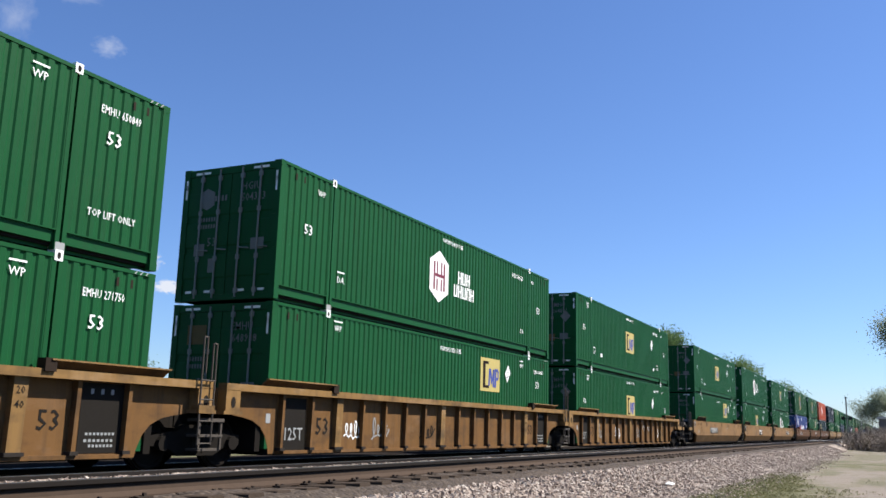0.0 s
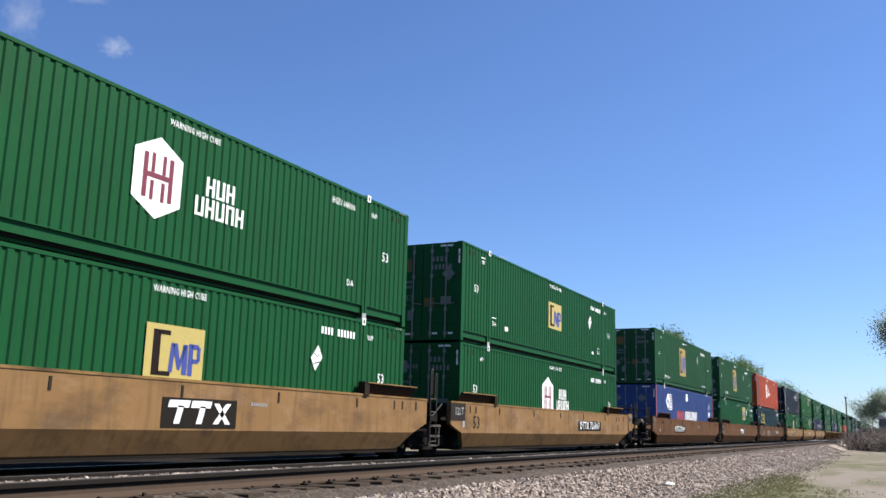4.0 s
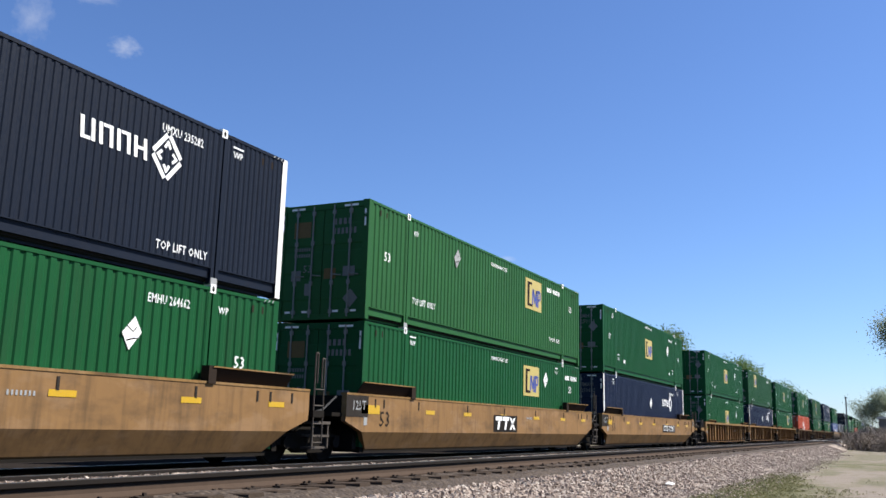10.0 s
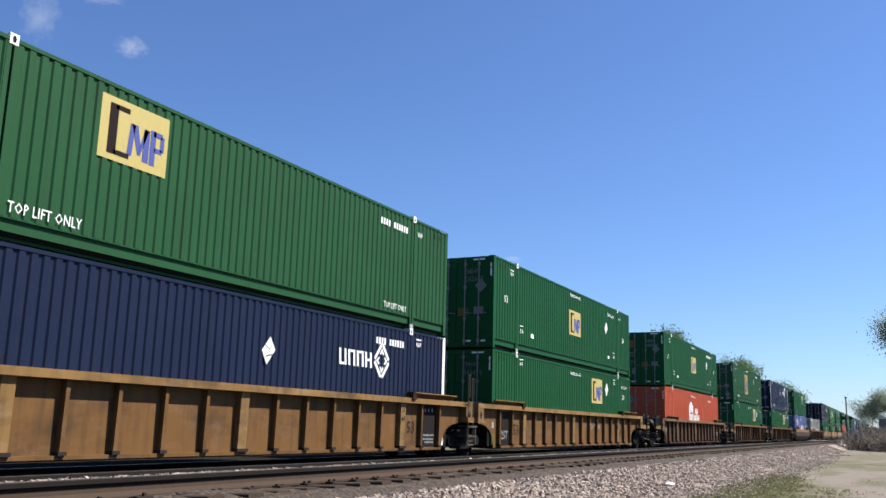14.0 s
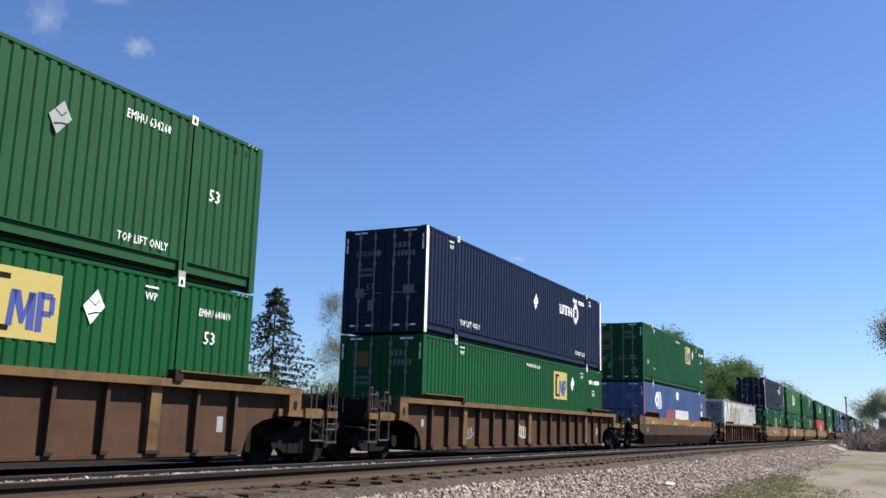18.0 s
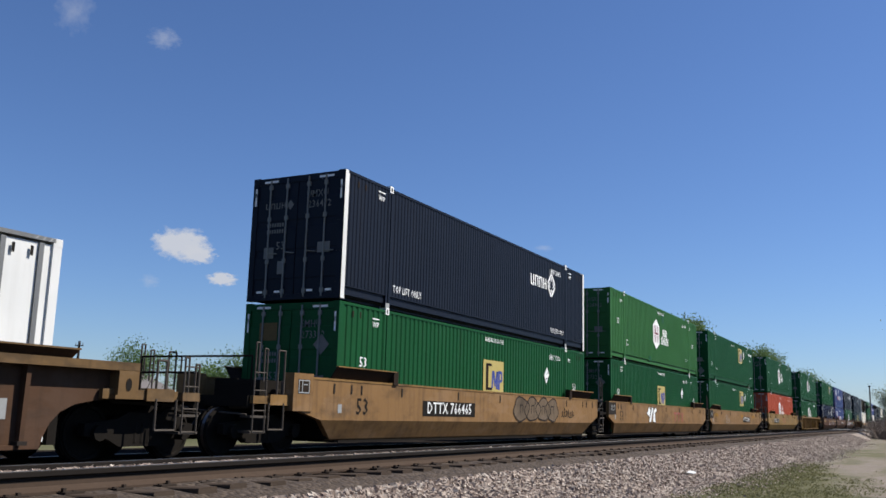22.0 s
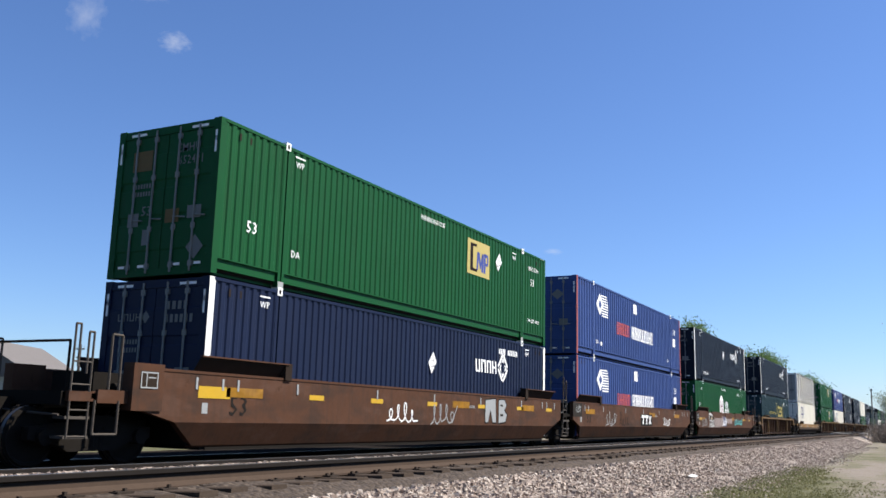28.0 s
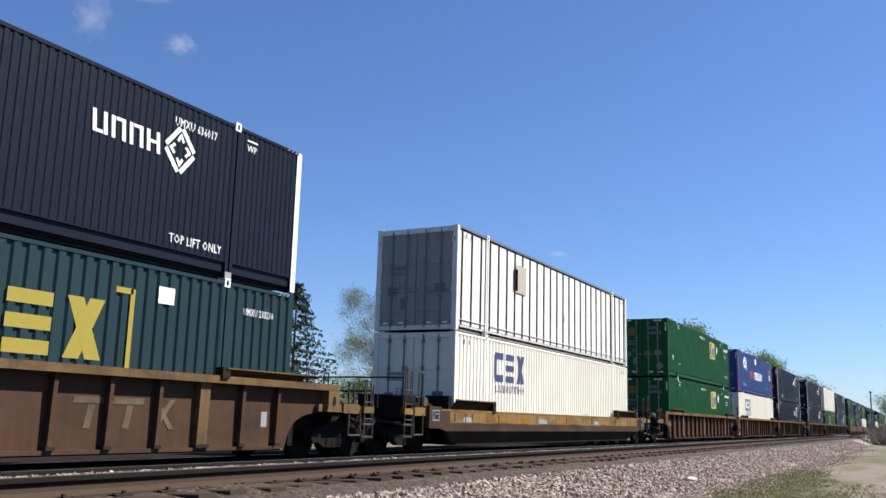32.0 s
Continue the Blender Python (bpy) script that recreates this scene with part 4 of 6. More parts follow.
def build_end(root, e, kind, ribbed, paint_body, chord, brake, low=0.0):
    """Everything beyond the container at one end; e(d) is the place d metres out."""
    sgn = 1 if e(1) > e(0) else -1
    dw = 1.26 if ribbed else 1.4

    def span(a, b):
        return sorted((e(a), e(b)))
    if kind == "coupler":
        part("end_deck", Solid().box(-dw, dw, *span(0.25, 2.95), 1.02, 1.1), STEEL_DARK, root, "grimy end platform")
        part("draft_sill", Solid().box(-0.32, 0.32, *span(0.1, 3.2), 0.66, 1.02), STEEL_DARK, root)
        c = Solid().box(-0.08, 0.08, *span(3.1, 3.5), 0.78, 0.94).box(-0.16, 0.16, *span(3.36, 3.62), 0.72, 1.0)
        part("coupler", c, STEEL_DARK, root, "knuckle coupler")
        part("air_hose", Solid().path([(0.35, e(3.0), 0.8), (0.38, e(3.3), 0.5), (0.3, e(3.58), 0.42)], 0.03), RUBBER, root)
        part("end_sill", Solid().box(-1.4, 1.4, *span(2.85, 2.97), 0.92, 1.12), STEEL_DARK, root)
        for sx in (-1, 1):
            build_ladder(root, sx * 1.46, e(2.7), chord if sx > 0 else STEEL_DARK, 1.7 if ribbed else 2.1)
            gz = 1.62 if ribbed else 2.0
            g = Solid().path([(sx * 1.42, e(1.95), 1.1), (sx * 1.42, e(1.95), gz), (sx * 1.42, e(2.15), gz), (sx * 1.42, e(2.15), 1.1)], 0.02)
            part("grab_iron", g, LADDER, root)
            s = Solid().path([(sx * 1.44, e(2.4), 1.0), (sx * 1.44, e(2.4), 0.5), (sx * 1.44, e(1.95), 0.5), (sx * 1.44, e(1.95), 1.0)], 0.02)
            part("stirrup_step", s, LADDER, root)
        part("handrail", Solid().path([(-1.4, e(2.9), 1.12), (-1.4, e(2.9), gz - 0.15), (1.4, e(2.9), gz - 0.15), (1.4, e(2.9), 1.12)], 0.02), STEEL_DARK, root)
        part("foot_plate", Solid().box(1.38, 1.44, *span(1.75, 2.35), 0.96, 1.16), chord, root, "worn painted foot plate")
        for sx in (-1, 1):
            part("side_beam", Solid().box(*sorted((sx * 1.32, sx * 1.4)), *span(0.9, 2.85), 0.98, 1.13), chord, root, "worn painted beam along the platform edge")
            for inner, z in ((1.18, 0.44), (1.2, 0.72)):
                part("step_tread", Solid().box(*sorted((sx * inner, sx * 1.46)), *span(2.48, 2.92), z, z + 0.04), LADDER, root, "worn steel step")
        part("uncoupling_lever", Solid().path([(1.42, e(3.0), 0.78), (1.0, e(3.06), 0.8), (0.3, e(3.08), 0.84), (0.1, e(3.3), 0.9)], 0.018), LADDER, root, "bent uncoupling lever")
        part("brake_cylinder", Solid().rod((0.62, e(0.5), 1.3), (0.62, e(1.0), 1.3), 0.17, n=16).rod((0.62, e(1.0), 1.3), (0.62, e(1.55), 1.26), 0.04, n=8), RESERVOIR, root, "brake cylinder with its push rod")
        part("train_pipe", Solid().path([(1.05, e(0.3), 1.18), (1.05, e(1.2), 1.18), (0.95, e(1.5), 0.94), (0.95, e(2.9), 0.9)], 0.03), PANEL_BROWN, root, "brake pipe along the platform")
        part("retainer_valve", Solid().box(1.1, 1.28, *span(1.45, 1.62), 1.13, 1.42).rod((1.19, e(1.53), 1.42), (1.19, e(1.53), 1.56), 0.05, n=8), LADDER, root)
        v = Solid().box(-0.9, -0.3, *span(0.5, 1.3), 1.1, 1.5).box(0.2, 0.8, *span(1.2, 1.9), 1.1, 1.45)
        v.rod((0.9, e(0.6), 1.2), (0.9, e(1.6), 1.2), 0.09)
        part("brake_gear", v, STEEL_DARK, root, "brake valves and pipes on the platform", "stuff")
        if brake:
            bx = 0.45 * sgn
            if brake != "wheel":
                part("air_reservoir", Solid().rod((0.5, e(0.55), 2.03), (0.5, e(0.63), 2.03), 0.13, 0.23, n=28).rod((0.5, e(0.63), 2.03), (0.5, e(1.7), 2.03), 0.23, n=28).rod((0.5, e(1.7), 2.03), (0.5, e(1.78), 2.03), 0.23, 0.13, n=28), RESERVOIR, root, "dusty air reservoir cylinder with domed ends", smooth=True)
                part("reservoir_cradle", Solid().box(0.35, 0.65, *span(0.8, 0.9), 1.1, 1.85).box(0.35, 0.65, *span(1.45, 1.55), 1.1, 1.85), STEEL_DARK, root, "", "stuff")
            part("brake_stand", Solid().box(bx - 0.07, bx + 0.07, *span(2.15, 2.25), 1.1, 2.5).rod((bx, e(2.25), 2.2), (bx, e(2.52), 2.2), 0.2, 0.14, n=12).prism([(bx - 0.22, e(2.3), 1.1), (bx + 0.22, e(2.3), 1.1), (bx + 0.12, e(2.3), 2.15), (bx - 0.12, e(2.3), 2.15)], (0, e(0.12) - e(0), 0)), paint_body, root, "upright brake stand")
            w = Solid().ring((bx, e(2.62), 2.22), (0, 1, 0), 0.29, 0.02, 24, 6)
            for k in range(6):
                q = math.pi * k / 3
                w.rod((bx, e(2.62), 2.22), (bx + 0.29 * math.cos(q), e(2.62), 2.22 + 0.29 * math.sin(q)), 0.013, n=5)
            w.rod((bx, e(2.4), 2.22), (bx, e(2.66), 2.22), 0.04)
            part("brake_wheel", w, STEEL_DARK, root, "spoked brake wheel")
        build_truck(root, e(2.05))
    else:
        part("draft_sill", Solid().box(-0.4, 0.4, *span(0.1, 1.55), 0.66, 1.0), STEEL_DARK, root)
        part("end_deck", Solid().box(-dw, dw, *span(0.25, 1.35), 1.02, 1.1), STEEL_DARK, root)
        if sgn > 0:
            for sx in (-1, 1):
                build_ladder(root, sx * 1.56, e(1.2), chord if ribbed and sx > 0 else STEEL_DARK, 2.3)
                part("stirrup_step", Solid().box(*sorted((sx * 1.2, sx * 1.45)), *span(1.15, 1.75), 0.34, 0.38).box(*sorted((sx * 1.2, sx * 1.5)), *span(1.15, 1.75), 0.58, 0.62).box(*sorted((sx * 1.2, sx * 1.5)), *span(1.15, 1.78), 0.84, 0.9).box(*sorted((sx * 1.44, sx * 1.48)), *span(1.15, 1.19), 0.36, 0.86).box(*sorted((sx * 1.44, sx * 1.48)), *span(1.71, 1.75), 0.36, 0.86), LADDER, root)
            part("brake_hose", Solid().path([(1.2, e(0.9), 1.4), (1.25, e(1.3), 1.05), (1.2, e(1.9), 1.15), (1.2, e(2.4), 1.45)], 0.025), RUBBER, root)
        else:
            build_truck(root, e(1.658))
            part("articulation", Solid().rod((0, e(1.658), 0.6), (0, e(1.658), 1.05), 0.4, n=16), STEEL_DARK, root)
    part("bulkhead", Solid().box(-1.26, 1.26, *span(0.1, 0.25), 0.3, 1.5), STEEL_DARK, root)
    for sx in (-1, 1):
        # hinged guide plates over the side sills
        y0, y1 = span(-2.1, 0.3)
        tall = 0.13 if ribbed else 0.26
        gt = 1.53 - low
        pts = [(sx * 1.33, y0, gt), (sx * 1.36, y0, gt), (sx * 1.53, y0, gt + tall), (sx * 1.51, y0, gt + 0.01 + tall)]
        g = part("container_guide", Solid().prism(pts, (0, y1 - y0, 0)), paint_body if ribbed else TARP_BROWN, root, "hinged guide plate")
        part("guide_lip", Solid().box(*sorted((sx * 1.49, sx * 1.56)), y0, y1, gt + tall, gt + 0.025 + tall), chord, g)
        l = Solid().box(*sorted((sx * 1.36, sx * 1.54)), *span(-2.2, -2.0), gt - 0.03, gt + 0.03 + tall)
        part("guide_hinge", l, TARP_BROWN, g)


def build_ribbed(root, body, chord, ends):
    da, db = (1.25 if k == "coupler" else 1.2 for k in ends)
    for sx in (-1, 1):
        o, i = sx * 1.30, sx * 1.28
        ka, kb = (0.5 if k == "coupler" else 0.42 for k in ends)
        arch = ((0.9, 0.0), (0.86, 0.16), (0.76, 0.36), (0.6, 0.52), (0.36, 0.63), (0.1, 0.68))
        pts = [(LEN + 0.35 + kb - a, 0.25 + z) for a, z in arch] + [(LEN + db + 0.3, 1.03), (LEN + db + 0.3, 1.45), (-da - 0.3, 1.45), (-da - 0.3, 1.03)]
        pts += [(-0.35 - ka + a, 0.25 + z) for a, z in arch[::-1]]
        part("side_sheet", Solid().prism([(min(o, i), y, z) for y, z in pts], (0.02, 0, 0)), body, root, "worn side sheet")
        part("top_chord", Solid().box(*sorted((sx * 1.3, sx * 1.5)), -da - 0.25, LEN + db + 0.25, 1.41, 1.54), chord, root, "worn top chord")
        part("bottom_sill", Solid().box(*sorted((sx * 1.22, sx * 1.4)), 0.5, LEN - 0.5, 0.25, 0.31), body, root)
        ys = [0.42 + (LEN - 0.84) * k / 15 for k in range(16)]
        feet = Solid()
        for k, y in enumerate(ys if sx > 0 else ()):
            wide = 0.24 if k in (2, 13) or k == 7 else 0.075
            bz = 0.31
            s = Solid().prism([(sx * 1.3, y - wide / 2, 1.41), (sx * 1.42, y - wide / 2, 1.41), (sx * 1.4, y - wide / 2, 0.36), (sx * 1.38, y - wide / 2, bz), (sx * 1.3, y - wide / 2, bz)], (0, wide, 0))
            part("side_post", s, chord if k in (2, 7, 13) else body, root)
            feet.box(1.3, 1.44, y - wide / 2 - 0.05, y + wide / 2 + 0.03, 0.31, 0.365)
        if sx > 0:
            part("post_foot_set", feet, PANEL_BROWN, root, "dark brackets at the feet of the posts", "stuff")
        for y in (-da - 0.05, LEN + db + 0.05):
            if sx > 0:
                hole = [(1.503, y + 0.06 * math.cos(q), 1.2 + 0.1 * math.sin(q)) for q in np.linspace(0, 5.8, 12)]
                part("pad_slot", Solid().prism(hole, (0.004, 0, 0)), INK_BLACK, root, "dark lifting slot")
            part("jack_pad", Solid().box(*sorted((sx * 1.28, sx * 1.5)), y - 0.2, y + 0.2, 1.0, 1.42).box(*sorted((sx * 1.28, sx * 1.52)), y - 0.26, y + 0.26, 0.98, 1.04), chord, root)


def build_smooth(root, body, chord, ends, lips, low=0.0):
    da, db = (1.75 if k == "coupler" else 0.95 for k in ends)
    for sx in (-1, 1):
        y0, y1 = -da, LEN + db
        s = Solid()
        ba, bb = -0.15 if da > 1 else 0.25, LEN + 0.15 if db > 1 else LEN - 0.25
        rows = [(1.5, 1.52 - low, y0, y1), (1.5, 0.92 - low / 3, y0, y1), (1.5, 0.69 - low / 4, y0 + (0.95 if da > 1 else 0.7), y1 - (0.95 if db > 1 else 0.7)), (1.30, 0.3, ba, bb), (1.26, 0.27, ba, bb)]
        for (xa, za, a0, a1), (xb, zb, b0, b1) in zip(rows, rows[1:]):
            q = [(sx * xa, a0, za), (sx * xb, b0, zb), (sx * xb, b1, zb), (sx * xa, a1, za)]
            s.face(q if sx > 0 else q[::-1])
            q = [(sx * (xa - 0.12), a0, za), (sx * (xb - 0.12), b0, zb), (sx * (xb - 0.12), b1, zb), (sx * (xa - 0.12), a1, za)]
            s.face(q[::-1] if sx > 0 else q)
            for k in (0, 1):
                p, r = ((a0, b0), (a1, b1))[k]
                q = [(sx * xa, p, za), (sx * (xa - 0.12), p, za), (sx * (xb - 0.12), r, zb), (sx * xb, r, zb)]
                s.face(q)
        part("side_sheet", s, body, root, "smooth worn side sheet with a bent lower edge", tidy=True)
        part("top_chord", Solid().box(*sorted((sx * 1.34, sx * 1.512)), y0, y1, 1.5 - low, 1.545 - low), chord, root)
        part("bottom_sill", Solid().box(*sorted((sx * 1.05, sx * 1.28)), 0.2, LEN - 0.2, 0.22, 0.27), STEEL_DARK, root)
        tabs = Solid()
        for y in (-0.35, 0.3, 0.7, 2.45, 5.4, 8.1, 10.8, 13.7, 15.4, 15.8, LEN + 0.35):
            tabs.box(*sorted((sx * 1.49, sx * 1.512)), y - 0.025, y + 0.025, 1.24 - low, 1.44 - low)
        part("weld_tab_set", tabs, INK_PALE if body is RUSTY else PANEL_BROWN, root, "small weld tabs", kind="stuff")
        if lips:
            for a, w in ((1.0, 2.6), (4.75, 2.9), (8.35, 2.2), (11.7, 2.4), (14.6, 1.2)):
                pts = [(a - w / 2, 1.36), (a - w / 2 + 0.25, 1.24), (a + w / 2 - 0.25, 1.24), (a + w / 2, 1.36), (a + w / 2, 1.56), (a - w / 2, 1.56)]
                part("load_guard", Solid().prism([(sx * 1.5, y, z) for y, z in pts], (sx * 0.022, 0, 0)).box(*sorted((sx * 1.42, sx * 1.53)), a - w / 2, a + w / 2, 1.56, 1.6), body, root, "proud guard plate with a pale lip")
        for a, end in ((y0, ends[0]), (y1, ends[1])):
            if end == "coupler":
                d = 1 if a < 0 else -1
                b = Solid().box(*sorted((sx * 1.3, sx * 1.53)), *sorted((a - d * 0.02, a + d * 0.62)), 0.86 - low / 2, 1.6 - low)
                pl = part("end_pocket", b, body, root, "end casting with a card panel")
                m = Solid().box(*sorted((sx * 1.53, sx * 1.535)), *sorted((a + d * 0.12, a + d * 0.5)), 1.2 - low * 0.8, 1.48 - low)
                part("card_panel", m, PANEL_BROWN if a > 0 else TARP_BROWN, pl)
                if sx > 0:
                    c = a + d * 0.31
                    part("card_frame", Marks(1.537).border(c, 1.34 - low * 0.9, 0.36, 0.26, 0.022).rect(c - 0.06, 1.34 - low * 0.9, 0.02, 0.22).rect(c + 0.05, 1.38 - low * 0.9, 0.16, 0.02), INK_PALE, pl, "pale painted frame of the card panel", "stuff")


def scrawl(seed, y, z, w, h, loops=4):
    """A cursive sprayed line: uneven loops, some tall, some low, with a closing stroke."""
    r = random.Random(seed)
    pts, x = [], y - w / 2
    for k in range(loops):
        tall, wide, low = r.uniform(0.45, 1.0), r.uniform(0.28, 0.5), r.uniform(-0.1, 0.12)
        for i in range(9):
            q = 6.283 * i / 9
            pts.append((x + (k + i / 9) * w / loops + wide * w / loops * math.sin(q), z + h * (low + 0.5 * tall * (1 - math.cos(q)) - 0.5)))
    pts.append((y + w * r.uniform(0.5, 0.65), z + h * r.uniform(-0.5, 0.4)))
    return pts


def build_wagon(ribbed, body, chord, ends, brake, lips, low=0.0):
    root = thing("well_wagon", Matrix(), "", "well wagon")
    if ribbed:
        build_ribbed(root, body, chord, ends)
    else:
        build_smooth(root, body, chord, ends, lips, low)
    part("well_floor", Solid().box(-1.25, 1.25, 0.1, LEN - 0.1, 0.22, FLOOR_Z - 0.005), STEEL_DARK, root, "dark well floor")
    build_end(root, lambda d: -d, ends[0], ribbed, body, chord, brake[0], low)
    build_end(root, lambda d: LEN + d, ends[1], ribbed, body, chord, brake[1], low)
    return root


PAINTS = {"ribtan": (RIB_TAN, CHORD_TAN, "tan"), "tan": (TAN, CHORD_TAN, "tan"), "dark": (TAN_DARK, TAN_DARK, "brown-tan"), "brown": (BROWN, CHORD_BROWN, "brown"),
          "yellow": (YELLOW, CHORD_TAN, "yellow"), "umber": (BROWN, CHORD_BROWN, "dark brown"), "rusty": (RUSTY, RUSTY, "rusty brown"), "sooty": (DIRTY, CHORD_TAN, "sooty")}

# The train, front to back: wagon side (r ribbed, s smooth), wagon paint, units coupled into one wagon, upper and lower container.
TRAIN = (
    ("r", "ribtan", 3, (("gold_b", "gold_b"), ("hexa", "gold_b"), ("gold_a", "gold_a"))),
    ("s", "tan", 3, (("gold_a", "gold_b"), ("hexa", "gold_a"), ("gold_a", "hexa"))),
    ("s", "dark", 3, (("gold_c", "arrow"), ("gold_c", "gold_b"), ("hexa_patched", "block"))),
    ("s", "tan", 3, (("ring", "gold_a"), ("gold_d", "gold_b"), ("gold_a", "ring_blue"))),
    ("r", "ribtan", 3, (("gold_a", "gold_a"), ("gold_e", "ring_blue"), ("gold_a", "gold_b"))),
    ("r", "brown", 1, (("gold_a", "hexa_red"),)), ("r", "brown", 1, (("gold_c", "gold_b"),)),
    ("r", "brown", 1, (("ring_blue", "gold_b"),)), ("s", "sooty", 1, (("gold_b", "arrow_pale"),)),
    ("r", "umber", 1, ((None, "white"),)),
    ("s", "tan", 3, (("ring", "gold_a"), ("hexa_light", "gold_a"), ("gold_b", "gold_b"))),
    ("s", "yellow", 1, (("hexa", "hexa_red"),)), ("r", "yellow", 1, (("hexa", "hexa"),)),
    ("s", "rusty", 3, (("gold_b", "ring_blue"), ("arrow", "arrow"), ("ring_marked", "hexa"))),
    ("r", "umber", 1, (("ring", "block_bracket"),)), ("s", "sooty", 1, (("grey", "block_white"),)),
    ("r", "umber", 3, (("gold_b", "gold_b"), ("arrow", "block_white"), ("ring", "ring"))),
    ("r", "umber", 3, (("ring", "ring"), ("beige", "gold_c"), ("ring", "ring_blue"))),
    ("s", "dark", 3, (("block", "gold_c"), ("ring", "block"), ("gold_c", "block_white"))),
    ("s", "dark", 3, (("ring", "gold_a"), ("block", "ring"), ("gold_a", "block_white"))),
    ("r", "umber", 3, (("gold_a", "gold_b"), ("ring", "hexa"), ("hexa", "gold_a"))),
)
UNIT_STEP, WAGON_STEP, FIRST = 19.47, 23.353, -5.18
SLACK = {0: 0.13, 1: 0.05, 2: -0.1, 3: -0.1, 6: 0.29, 7: 0.14, 17: -0.07, 18: -0.06, 22: -0.13, 23: -0.14, 24: -0.14, 25: 0.05, 26: -0.12, 27: -0.04, 29: -0.03}   # play in the couplers, by place in the train
# Which containers carry a legible mark, by place in the train.
NUMBERS = {(1, 1): "504323", (1, 0): "648988", (2, 1): "264892", (25, 1): "652491", (21, 0): "273252", (22, 0): "640659", (0, 0): "271750", (16, 1): "634268", (16, 0): "640819", (0, 1): "650849", (2, 0): "264987", (3, 1): "264742", (3, 0): "650980", (4, 1): "644006", (8, 1): "632821", (8, 0): "931542", (9, 1): "235282", (9, 0): "264662",
           (11, 1): "250113", (11, 0): "253682", (12, 1): "262294", (12, 0): "271278", (14, 1): "262635", (14, 0): "643470", (15, 0): "638156", (19, 0): "241184",
           (20, 1): "236472", (20, 0): "273312", (21, 1): "638962", (23, 1): "644977", (23, 0): "637632", (27, 1): "256419", (27, 0): "644312", (28, 1): "636017", (28, 0): "233216"}
CODES = {"gol": "EMHU", "hex": "HGIU", "rin": "UMXU", "blo": "UMXU", "whi": "EMHU", "arr": "PACU"}
# Wagon numbers and other writing on the wagon sides: place, metres from the container's end, text.
PLATES = {3: ((5.0, "DTTX 726307"),), 5: ((11.6, "DTTX 726307"),), 6: ((4.7, "DTTX 732041"),), 8: ((11.9, "DTTX 732041"),), 9: ((5.05, "DTTX 727057"),),
          11: ((11.35, "DTTX 727057"),), 20: ((4.95, "DTTX 766465"),), 22: ((11.45, "DTTX 766465"),), 23: ((3.1, "DTTX 652174"),)}
STENCILS = {2: (10.7, "DTTX 786021"), 12: (11.2, "787980"), 14: (10.4, "DTTX 787980"), 19: (3.7, "DTTX 658338"), 28: (3.9, "DTTX 80039")}
BRAKES = {2: (False, "wheel"), 8: (False, True), 9: (True, False), 22: (False, True), 23: (False, True), 27: (False, True)}

movers = []      # things of the train: object, place along the train, height
made = {}


def from_stock(key, build):
    """The first of a kind is built, the others are copies of it."""
    if key not in made:
        made[key] = build()
        return made[key]
    return copy_thing(made[key], Matrix())


